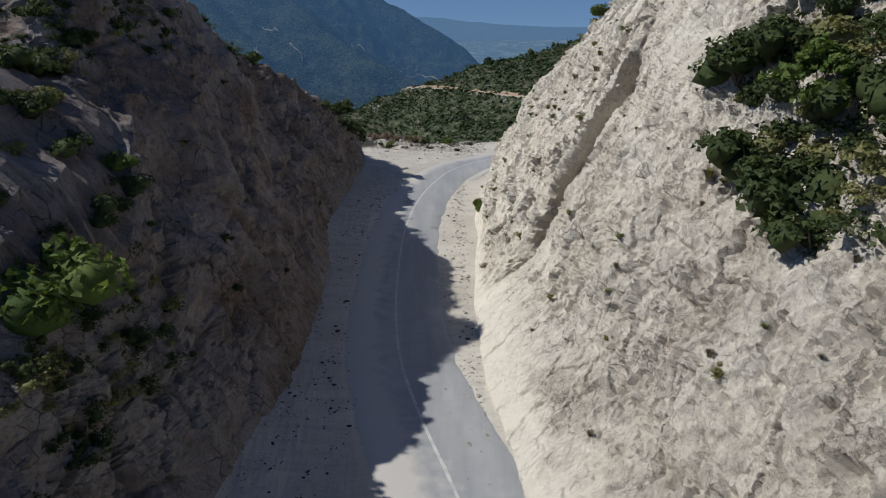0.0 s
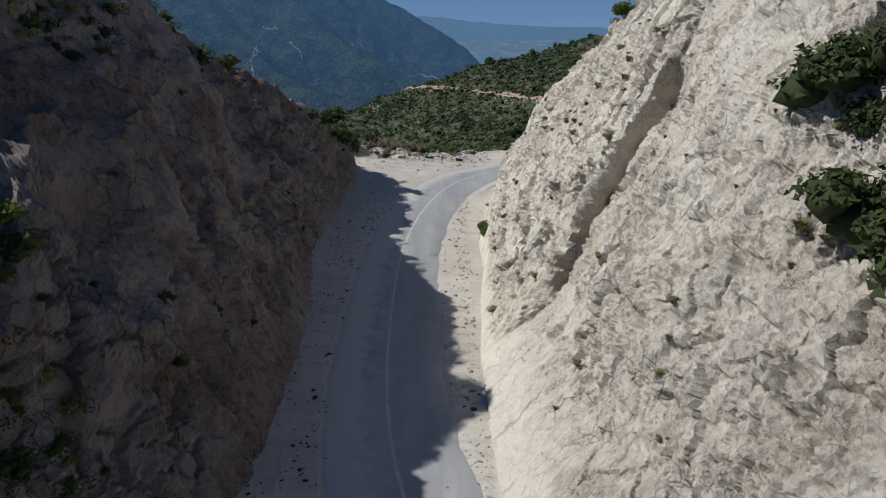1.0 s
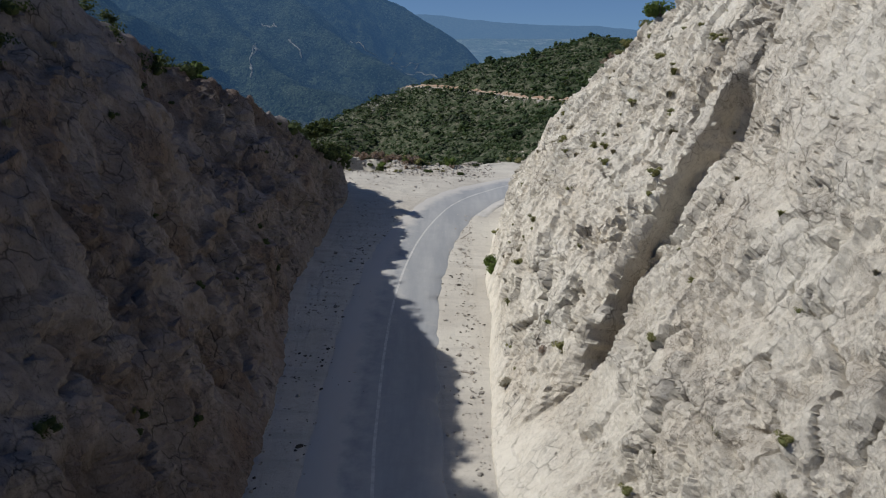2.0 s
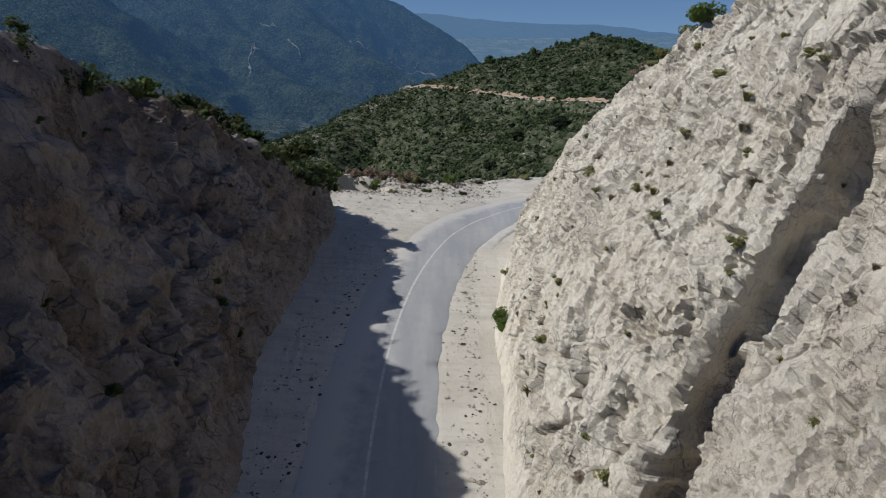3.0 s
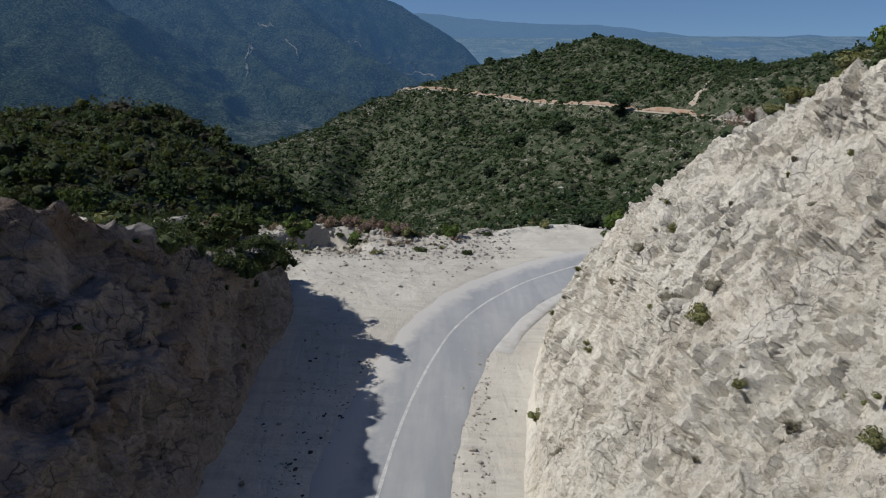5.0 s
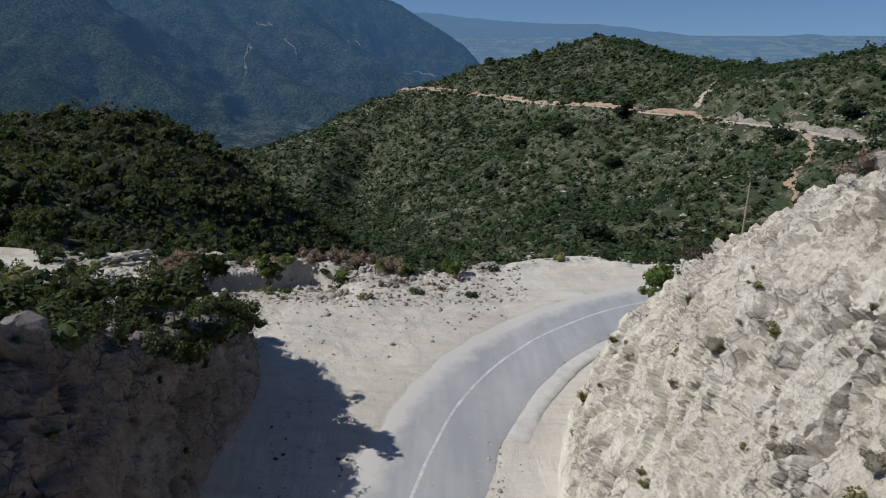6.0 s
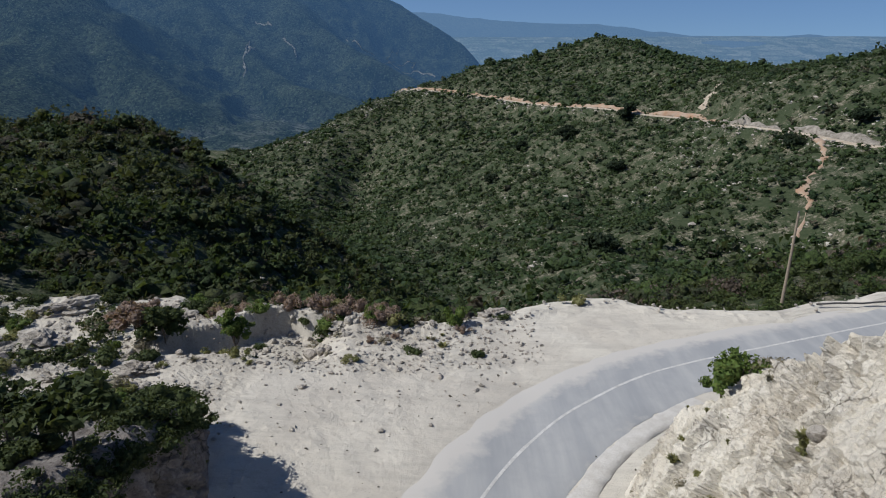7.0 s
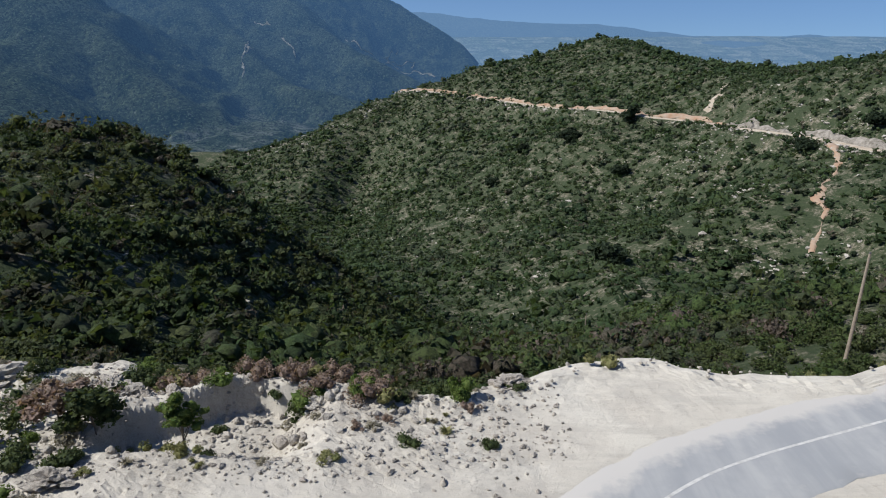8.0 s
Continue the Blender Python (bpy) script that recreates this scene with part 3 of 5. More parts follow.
def strip(name, offsets, lift, material, lo=0.0, hi=1e9, wobble=0.0, seed=0):
    """A band that follows the road between two offsets to its right."""
    x, y, nx, ny, q = road_line(0.4)
    on = (q >= lo) & (q <= hi)
    x, y, nx, ny, q = (a[on] for a in (x, y, nx, ny, q))
    cols = []
    for n, off in enumerate(offsets):
        side = -1 if n == 0 else 1 if n == len(offsets) - 1 else 0
        w = off + side * wobble * fbm(np.stack([q / 1.7, np.full_like(q, off), np.zeros_like(q)], 1), 4, seed + n)
        px, py = x + nx * w, y + ny * w
        end = side != 0 and name in ("road", "trim_gutter")
        cols.append(np.stack([px, py, road_z(px, py) + (lift if not end else -0.035)], 1))
    v = np.stack(cols, 1).reshape(-1, 3)
    ob = sheet(name, v, len(x), len(offsets), material, flip=True)
    dust = ob.data.attributes.new("dust", "FLOAT", "POINT")
    off = np.broadcast_to(np.array(offsets, float), (len(x), len(offsets)))
    dust.data.foreach_set("value", (1.1 * smooth(-1.6, -3.7, off) + 0.25 * smooth(-0.4, -2.4, off) + 0.25 * smooth(3.0, 4.0, off) + 0.5 * smooth(102, 78, y)[:, None] * smooth(2.8, -1.5, off)).ravel().astype(np.float32))
    return ob


tagged(strip("road", (-3.9, -3.4, -2.4, -1.2, 0, 1.2, 2.4, 3.8, 4.05), 0.02, ASPHALT, wobble=0.16, seed=5), "sun-bleached dusty grey asphalt road with a worn edge", "road", kind="structure")
tagged(strip("trim_centre_line", (-0.10, 0.10), 0.027, LINE, wobble=0.015, seed=9), "worn white centre line painted on asphalt", "road marking", kind="structure")


# ---------------------------------------------------------------- the rock walls
def along(points, step, fine):
    """Stations along a wall's foot: close ones over the fine stretch of y, wide ones before and after."""
    pts = np.array(points, float)
    s = np.r_[0, np.cumsum(np.hypot(*np.diff(pts, axis=0).T))]
    near = np.linspace(0, s[-1], 4000)
    yn = bend(s, pts[:, 1], near)
    lo, hi = np.interp(fine[0], yn, near), np.interp(fine[1], yn, near)
    q = np.r_[np.arange(0, lo, 1.2), np.arange(lo, hi, step), np.arange(hi, s[-1], 0.7)]
    x, y = bend(s, pts[:, 0], q), bend(s, pts[:, 1], q)
    tx, ty = np.gradient(bend(s, pts[:, 0], near)), np.gradient(yn)
    wide = np.ones(45) / 45
    tx, ty = (np.interp(q, near, np.convolve(np.pad(v, 22, "edge"), wide, "valid")) for v in (tx, ty))
    k = np.hypot(tx, ty)
    return q, s, x, y, tx / k, ty / k


def saw(u):
    """Ledges: a sharp rise, then a slow fall back."""
    f = u - np.floor(u)
    return np.where(f < 0.16, f / 0.16, 1 - (f - 0.16) / 0.84) - 0.5


def bareness(p, seed):
    """Where the sunlit rock is free of powder: 0 to 1. Powder lies in the hollows and along the foot."""
    near = smooth(57, 50, p[:, 1] - 0.3 * p[:, 2])
    return smooth(0.35, -0.35, fbm(p / (3.2, 3.2, 2.4), 4, seed + 48) + 0.25 * near) * (0.4 + 0.6 * smooth(-4.5, 0.5, p[:, 2])) * 0.6 + 0.4 * smooth(-4.8, -2.0, p[:, 2])


def pale_relief(p, seed):
    """Sunlit cut rock: steep dipping beds that break off in ledges, cracked blocks, fine chips."""
    n = np.array((0.10, 0.88, -0.46))
    n /= np.linalg.norm(n)
    a = np.cross(n, (1, 0, 0))
    a /= np.linalg.norm(a)
    r = np.stack([p @ a, p @ np.cross(n, a), p @ n], 1)
    wave = np.stack([fbm(p / 3.5, 4, seed + 70 + k) for k in range(3)], 1)
    u = r[:, 2] + 0.7 * wave[:, 0]
    patch = smooth(-0.25, 0.45, fbm(p / 5, 3, seed + 40))
    patch2 = smooth(-0.1, 0.5, fbm(p / 2.6, 3, seed + 45))
    near = smooth(57, 50, p[:, 1] - 0.3 * p[:, 2])
    bare = bareness(p, seed)
    b1, e1 = blocks(r / (5.2, 3.4, 2.2) + 0.25 * wave, seed)
    b2, e2 = blocks(r / (2.0, 1.4, 0.9) + 0.30 * wave, seed + 7)
    b3 = blocks(r / (0.75, 0.55, 0.38) + 0.30 * wave, seed + 13)[0]
    rel = 0.55 * fbm(p / 7, 3, seed + 30) + 0.42 * b1
    rel = rel + 0.30 * patch * saw(u / 2.6 + 0.6 * wave[:, 1]) * (0.3 + 0.7 * bare) + 0.12 * patch2 * bare * saw(u / 0.8 + 0.6 * wave[:, 2])
    rel = rel + (0.12 + 0.42 * bare * patch2) * b2 + (0.05 + 0.20 * bare) * b3 + (0.02 + 0.06 * bare) * ridged(p / 0.6, 3, seed + 33, 0.65) + 0.045 * bare * fbm(p / 0.45, 2, seed + 35)
    open1 = smooth(0.0, 0.5, fbm(p / 3, 2, seed + 80))
    open2 = smooth(0.15, 0.6, fbm(p / 1.3, 2, seed + 83)) * bare
    rel = rel - 0.85 * open1 * smooth(0.06, 0.0, e1) - 0.42 * open2 * smooth(0.10, 0.01, e2)
    # undercut hollows below the larger blocks
    rel = rel - 0.6 * smooth(0.5, 0.85, fbm(p / (1.5, 1.5, 0.8), 3, seed + 90)) * (0.3 + 0.7 * bare)
    knobs = 0.55 * ridged(p / (3.4, 3.4, 4.6) + 0.2 * wave, 3, seed + 60, 0.5) + 0.30 * bare * blocks(p / (1.5, 1.4, 1.7) + 0.3 * wave, seed + 62)[0]
    return rel * (1 - 0.25 * near) + near * 0.62 * knobs


def dark_relief(p, seed):
    """Shaded cut rock: upright ribs and hollows with knobbly blocks on them."""
    wave = np.stack([fbm(p / 4, 3, seed + 70 + k) for k in range(3)], 1)
    b1, e1 = blocks(p / (2.6, 2.2, 3.4) + 0.25 * wave, seed)
    b2, e2 = blocks(p / (1.0, 0.9, 1.2) + 0.25 * wave, seed + 7)
    b3 = blocks(p / (0.45, 0.42, 0.5) + 0.25 * wave, seed + 13)[0]
    calm = 0.25 + 0.75 * smooth(0.35, -0.25, fbm(p / (4.0, 4.0, 3.0), 3, seed + 48) + 0.05 * (p[:, 2] - 6))
    rel = 0.75 * ridged(p / (3.4, 3.4, 9.0) + 0.15 * wave, 3, seed + 60, 0.5) - 0.2 + 0.5 * fbm(p / 8, 3, seed + 30)
    rel = rel + 0.50 * b1 * calm + 0.26 * b2 * calm + 0.09 * b3 * calm + 0.06 * ridged(p / 0.8, 3, seed + 33, 0.6)
    ribs = smooth(86, 95, p[:, 1]) * ridged(p / (2.6, 2.6, 8.0) + 0.2 * wave, 3, seed + 64, 0.5)
    return rel * (1 - 0.45 * smooth(86, 95, p[:, 1])) + 0.4 * ribs - calm * (0.40 * smooth(0.14, 0.0, e1) + 0.12 * smooth(0.12, 0.0, e2))


def cut_wall(name, feet, setbacks, levels, crest, top, side, material, shear, relief, groove, step, rows, fine, seed, label):
    """A blasted rock face: feet along the road, set back with height, then the natural top of the hill."""
    q, s, fx, fy, tx, ty = along(feet, step, fine)
    ox, oy = side * ty, -side * tx
    cz = bend(s, crest, q)
    rows_face, rows_top = rows
    foot_z = road_z(fx, fy) - 0.25
    f = np.linspace(0, 1, rows_face)
    z = foot_z[:, None] + (cz - foot_z)[:, None] * f[None, :]
    qv = q[:, None] + shear(fy)[:, None] * (z - 3.0)
    qq = np.broadcast_to(q[:, None], z.shape)
    table = np.array(setbacks, float)

    i = np.clip(np.searchsorted(s, qq.ravel()) - 1, 0, len(s) - 2)
    t = np.clip((qq.ravel() - s[i]) / (s[i + 1] - s[i]), 0, 1)
    t = t * t * (3 - 2 * t)
    zl = z.ravel()
    j = np.clip(np.searchsorted(levels, zl) - 1, 0, len(levels) - 2)
    lv = np.asarray(levels, float)
    w = np.clip((zl - lv[j]) / (lv[j + 1] - lv[j]), 0, 1.6)
    d = ((table[i, j] * (1 - w) + table[i, j + 1] * w) * (1 - t) + (table[i + 1, j] * (1 - w) + table[i + 1, j + 1] * w) * t).reshape(z.shape)

    reach = np.linspace(0, 1, rows_top + 1)[1:] ** 1.6 * 55
    d_top = d[:, -1:] + 0.3 + reach[None, :]
    rise = np.interp(reach, (0, 1.5, 6, 20, 55), (0, 0.5, 1.0, 1.6, 2.0))
    z_top = cz[:, None] + rise[None, :] * bend(s, top, q)[:, None]
    d_all, z_all = np.hstack([d, d_top]), np.hstack([z, z_top])
    qv = np.hstack([qv, np.broadcast_to(qv[:, -1:], z_top.shape)])
    x = np.interp(qv, q, fx) + np.interp(qv, q, ox) * d_all
    y = np.interp(qv, q, fy) + np.interp(qv, q, oy) * d_all
    base = np.stack([x, y, z_all], -1)
    p = base.reshape(-1, 3)
    fade = np.hstack([np.broadcast_to(0.25 + 0.75 * smooth(0.02, 0.22, f), z.shape), np.broadcast_to(1 - 0.85 * smooth(0.0, 5.0, reach), z_top.shape)])
    # loose chips on the surface, down to the size of a hand
    chip = np.random.default_rng(seed).normal(size=z_all.shape)
    rel = (relief(p, seed).reshape(z_all.shape) + 0.016 * chip) * fade
    along_q = np.gradient(base, q, axis=0)
    if side > 0:
        # on the broken side of the great slab the rock is torn into upright strips
        pull = np.linalg.norm(along_q, axis=2)
        torn = smooth(1.25, 2.2, pull)
        strips = 0.25 * ridged(p @ np.array(((0.9, 0, 0), (0, 0.9, 0), (-0.3, -0.27, 0.28))), 4, seed + 55, 0.6).reshape(rel.shape)
        rel = rel * (1 - 0.75 * torn) + strips * torn - groove(p).reshape(rel.shape)
    n = np.cross(along_q, np.gradient(base, axis=1)) * -side
    for _ in range(6):
        n[1:-1, 1:-1] = (n[:-2, 1:-1] + n[2:, 1:-1] + n[1:-1, :-2] + n[1:-1, 2:] + n[1:-1, 1:-1]) / 5
    n /= np.linalg.norm(n, axis=2)[:, :, None] + 1e-9
    v = (base + n * rel[:, :, None]).reshape(-1, 3)
    ob = sheet(name, v, *z_all.shape, material, flip=side < 0, smooth_on=False)
    tagged(ob, label, "rock wall", kind="structure")
    return v


RIGHT_FEET = ((5.0, -40), (4.2, 28), (2.8, 40), (2.7, 50), (2.7, 54.6), (2.8, 55.4), (3.0, 58.4), (3.2, 64), (3.9, 74), (4.0, 81), (5.2, 90), (7.4, 101), (9.4, 106.3), (12.3, 110.6), (18.6, 114.9), (30, 119.5), (70, 130))
RIGHT_BACK_NEAR = (
    (0, 6.0, 9.0, 12.5, 16.0, 19.0, 22), (0, 6.0, 8.6, 11.6, 14.3, 17.0, 20), (0, 6.0, 8.0, 10.2, 12.9, 14.2, 16.5), (0, 5.3, 7.2, 10.4, 12.7, 13.9, 16),
    (0, 5.2, 7.5, 10.0, 12.3, 14.0, 16.2), (0, 3.3, 6.1, 8.6, 10.9, 12.9, 15.2), (0, 2.3, 4.5, 7.1, 10.0, 12.3, 14.9), (0, 1.2, 2.9, 5.4, 9.2, 11.8, 14.5),
)
RIGHT_BACK_FAR = (
    (0, 1.4, 3.2, 6.0, 9.0, 11.6, 14.3), (0, 1.6, 4.6, 6.8, 9.5, 13.6, 15.6), (0, 2.0, 4.4, 6.0, 9.0, 12.8, 15), (0, 1.6, 3.6, 6.6, 10, 13, 16),
    (0, 2.0, 4.6, 8.5, 12, 15, 18), (0, 2.6, 6.5, 10, 14, 17, 20), (0, 4.0, 9, 13, 17, 21, 25), (0, 6, 11, 15, 19, 23, 27),
    (0, 6, 11, 15, 19, 23, 27),
)
RIGHT_CREST = (22, 21, 24, 25, 25, 25, 25, 24, 22, 20, 17.3, 10.5, 6.0, 3.6, 1.2, -1.0, -2.5)
RIGHT_TOP = (1, 1, 1, 1, 1, 1, 1, 1, 1, 0.5, 0, -1, -1.5, -2, -2, -2, -2)

LEFT_FEET = ((-12, -40), (-11.9, 20), (-11.9, 29), (-10.8, 41), (-10.9, 45.5), (-11.0, 50), (-11.8, 62), (-13.5, 73), (-13.3, 84), (-13.4, 97), (-13.0, 105), (-14.5, 110), (-21, 116.5), (-32, 120.5), (-70, 124))
LEFT_BACK_NEAR = (
    (0, 2, 5, 8, 11, 14.5, 18), (0, 1.8, 4.6, 5.8, 7.1, 10.6, 14.6), (0, 1.7, 4.3, 4.9, 5.5, 12.8, 17.3), (0, 2, 3, 5.1, 7.2, 10.7, 13.7),
    (0, 2.1, 3.9, 4.6, 5.4, 8.6, 11.6), (0, 2.2, 3.8, 7.3, 8.7, 9.8, 12.8), (0, 2.2, 5.9, 6.5, 7.1, 7.8, 10.8),
)
LEFT_BACK_FAR = (
    (0, 1.5, 2.4, 7, 10, 10.7, 14.1), (0, 1.5, 1.8, 5, 6, 11.9, 14.7), (0, 1.2, 1.9, 2.8, 3.3, 9.2, 13.2), (0, 0.8, 1.8, 5, 9, 13, 17),
    (0, 1.2, 3.5, 7, 11, 15, 19), (0, 2, 5, 9, 13, 17, 21), (0, 3, 7, 11, 15, 19, 23), (0, 3, 7, 11, 15, 19, 23),
)
LEFT_CREST = (3.5, 6.6, 6.4, 19.8, 21, 22.8, 20.3, 17.8, 12.6, 4.6, 2.0, 0.0, -2.6, -2.6, -2)
LEFT_TOP = (1.5, 2.16, 9, 1.08, 9, 1.34, 0.9, -2.5, -2.5, -0.92, 1.32, -0.12, -2.5, -0.8, -0.8)
LEVELS = (-5, -1, 4, 8, 12, 16, 20)


def crevice(p):
    """The deep slanting joint under the great slab, and three lesser ones."""
    cut = 0.0
    for y0, lean, low, high, depth, width in ((54.2, 0.30, 0.5, 15.0, 2.5, 0.42), (48.0, 0.34, 6.0, 13.0, 0.5, 0.4), (64.5, 0.7, 7.0, 10.0, 0.5, 0.22), (70.0, 0.8, 3.0, 6.0, 0.5, 0.22), (61.0, 0.6, 2.0, 5.0, 0.5, 0.22)):
        y = p[:, 1] - y0 - lean * (p[:, 2] - 3.0) + 0.35 * fbm(p / 1.8, 3, 77)
        if depth > 1:
            # the rock on the near side of the slab has come away
            cut = cut + 0.4 * smooth(0.15, -0.35, y) * smooth(-9.0, -1.5, y) * smooth(low - 2.5, low + 0.5, p[:, 2]) * smooth(high + 2, high - 2, p[:, 2])
        cut = cut + depth * np.exp(-((y / width) ** 2)) * smooth(low - 1.5, low + 1, p[:, 2]) * smooth(high + 2, high - 1, p[:, 2])
    return cut


EAST = cut_wall("wall_east", RIGHT_FEET, RIGHT_BACK_NEAR + RIGHT_BACK_FAR, LEVELS, RIGHT_CREST, RIGHT_TOP, 1, ROCK_RIGHT, lambda y: 0.3 * smooth(42, 52, y) * smooth(76, 64, y), pale_relief, crevice, 0.118, (300, 22), (13, 114), 100, "sunlit pale limestone cut face, cracked and blocky")
WEST = cut_wall("wall_west", LEFT_FEET, LEFT_BACK_NEAR + LEFT_BACK_FAR, LEVELS, LEFT_CREST, LEFT_TOP, -1, ROCK_LEFT, lambda y: 0 * y, dark_relief, lambda p: 0.0, 0.18, (145, 36), (16, 116), 300, "brown and grey limestone cut face, shade partly put into its colour")

powder_layer = bpy.data.objects["wall_east"].data.attributes.new("powder", "FLOAT", "POINT")
powder_layer.data.foreach_set("value", (1 - bareness(EAST, 100)).astype(np.float32))
# browner, dirtier rock on the nearer part of the sunlit face
dirt_layer = bpy.data.objects["wall_east"].data.attributes.new("natural", "FLOAT", "POINT")
dirt_layer.data.foreach_set("value", (0.22 * smooth(58, 50, EAST[:, 1] - 0.3 * EAST[:, 2]) + 0.42 * smooth(44, 34, EAST[:, 1])).astype(np.float32))

# the untouched grey rock above the shaded cut and at its ends
# beyond y 84 the whole face is paled too: painted bounce light
zone_tone = np.maximum(smooth(34, 29, WEST[:, 1]) * smooth(-6, -1, WEST[:, 2] + 0.6 * (WEST[:, 1] - 28)) * smooth(8, 4, WEST[:, 2]), smooth(84, 94, WEST[:, 1]) * (0.45 + 0.55 * smooth(-1.5, 1.5, WEST[:, 2] - np.interp(WEST[:, 1], (88, 97, 105, 111), (9.5, 4.5, 1.0, -2.0)))))
grey_bounce_layer = bpy.data.objects["wall_west"].data.attributes.new("natural", "FLOAT", "POINT")
grey_bounce_layer.data.foreach_set("value", zone_tone.astype(np.float32))


# ---------------------------------------------------------------- the far dirt road
def build_far_road():
    x, y, mid = far_path(4.0).T
    q = np.arange(len(x)) * 4.0
    tx, ty = np.gradient(x), np.gradient(y)
    k = np.hypot(tx, ty)
    ox, oy = ty / k, -tx / k
    wob = fbm(np.stack([q / 14, q * 0, q * 0], 1), 3, 5)
    rows = []
    for off, up in ((-4.0, -3.0), (-2.0, 0.0), (2.2, 0.0)):
        rows.append(np.stack([x + ox * off, y + oy * off, mid + up], 1))
    v = np.stack(rows, 1).reshape(-1, 3)
    tagged(sheet("road_far", v, len(q), 3, EARTH, flip=True), "pale dirt road cut across the far hillside", "road", kind="structure")
    for name, pick, tall, material, label in (("bank_far", q > 205, 1.0, BANK, "reddish cut bank above the far dirt road"), ("bank_far", q < 209, 1.5, STONY, "pale rocky cut bank above the far dirt road")):
        cols = []
        for off, up in ((2.2, 0.0), (2.6, 0.9), (3.3, 1.8), (4.2, 2.4), (5.6, 2.7)):
            off = off + 0.9 * wob
            up = up * (0.75 + 0.6 * wob) * tall
            cols.append(np.stack([x + ox * off, y + oy * off, mid + up], 1)[pick])
        v = np.stack(cols, 1).reshape(-1, 3)
        v = v + 0.6 * np.stack([vnoise(v / 3, 50 + i) for i in range(3)], 1)
        tagged(sheet(name, v, int(pick.sum()), 5, material, flip=True, smooth_on=False), label, "earth bank", kind="structure")
    return np.stack([x, y], 1)


BANK = plain_material("ochre_bank", (0.30, 0.185, 0.115), (0.34, 0.28, 0.215), 0.15)
EARTH = plain_material("pale_earth", (0.40, 0.35, 0.28), (0.30, 0.24, 0.175), 0.3)
STONY = plain_material("stony_bank", (0.30, 0.27, 0.23), (0.10, 0.09, 0.07), 0.5)
FAR_LINE = build_far_road()


# ---------------------------------------------------------------- scrub
RNG = np.random.default_rng(4)


def ball():
    ico = bmesh.new()
    bmesh.ops.create_icosphere(ico, subdivisions=1, radius=1.0)
    made = np.array([v.co[:] for v in ico.verts]), np.array([[v.index for v in f.verts] for f in ico.faces])
    ico.free()
    return made


BALL, BALL_FACES = ball()


def leaf_ball(leaves, size, seed, squash=0.8, core=1, lumps=5, heart=0.9):
    """A shrub one metre in radius: leaf sprays on uneven lumps, round a dark heart. Vertices and triangles."""
    r = np.random.default_rng(seed)
    centres = r.normal(size=(lumps, 3)) * (0.42, 0.42, 0.25) + (0, 0, 0.45)
    radii = r.uniform(0.38, 0.62, lumps)
    d = r.normal(size=(leaves, 3))
    d[:, 2] = np.abs(d[:, 2]) * 0.9 - 0.15 * np.abs(d[:, 0])
    d /= np.linalg.norm(d, axis=1)[:, None]
    i = r.integers(0, lumps, leaves)
    c = centres[i] + d * (radii[i] * r.uniform(0.72, 1.08, leaves))[:, None]
    n = d + 0.7 * r.normal(size=(leaves, 3))
    n /= np.linalg.norm(n, axis=1)[:, None]
    a = np.cross(n, r.normal(size=(leaves, 3)))
    a /= np.linalg.norm(a, axis=1)[:, None]
    b = np.cross(n, a)
    w = size * r.uniform(0.6, 1.3, leaves)[:, None]
    quad = np.stack([c - a * w, c + a * w, c + b * w * 1.5], 1).reshape(-1, 3)
    tris = np.arange(leaves * 3).reshape(-1, 3)
    if core:
        for c, rad in list(zip(centres, radii))[:core]:
            cv = BALL * rad * heart * (1 + 0.16 * r.normal(size=(12, 1))) + c
            tris = np.concatenate([tris, BALL_FACES + len(quad)])
            quad = np.concatenate([quad, cv])
    quad = quad * (1, 1, squash)
    return quad, tris


def scatter(name, places, radii, templates, material, label, category, seed=0, smooth_on=True):
    """Many shrubs in one mesh: what nobody could count."""
    r = np.random.default_rng(seed)
    kind = r.integers(0, len(templates), len(places))
    turn = r.uniform(0, 2 * math.pi, len(places))
    tall = r.uniform(0.8, 1.3, len(places))
    vs, fs, at = [], [], 0
    for k, (tv, tf) in enumerate(templates):
        m = kind == k
        n = int(m.sum())
        c, s = np.cos(turn[m])[:, None], np.sin(turn[m])[:, None]
        rad = radii[m][:, None]
        x = (tv[None, :, 0] * c - tv[None, :, 1] * s) * rad + places[m][:, 0:1]
        y = (tv[None, :, 0] * s + tv[None, :, 1] * c) * rad + places[m][:, 1:2]
        z = tv[None, :, 2] * rad * tall[m][:, None] + places[m][:, 2:3]
        vs.append(np.stack([x, y, z], -1).reshape(-1, 3))
        fs.append((tf[None] + (at + np.arange(n) * len(tv))[:, None, None]).reshape(-1, 3))
        at += n * len(tv)
    me = mesh_from(name, np.concatenate(vs), np.concatenate(fs))
    me.materials.append(material)
    shade_smooth(me, smooth_on)
    # neighbours are of one kind more often than not
    drift = np.clip(0.42 + 0.30 * fbm(places / 28.0, 3, seed + 60), 0, 0.84)
    own = np.where(r.uniform(size=len(places)) < 0.45, r.uniform(size=len(places)), drift)
    order = np.concatenate([np.repeat(own[kind == k], len(tv)) for k, (tv, tf) in enumerate(templates)])
    me.attributes.new("tone", "FLOAT", "POINT").data.foreach_set("value", order.astype(np.float32))
    return tagged(new(name, me), label, category, kind="stuff")


TRACK = ((183, 535), (190, 560), (202, 582), (211, 593), (226, 617))
FOOTPATH = ((186, 396), (182, 386), (175, 370), (157, 345), (149, 333), (140, 317), (131, 303))


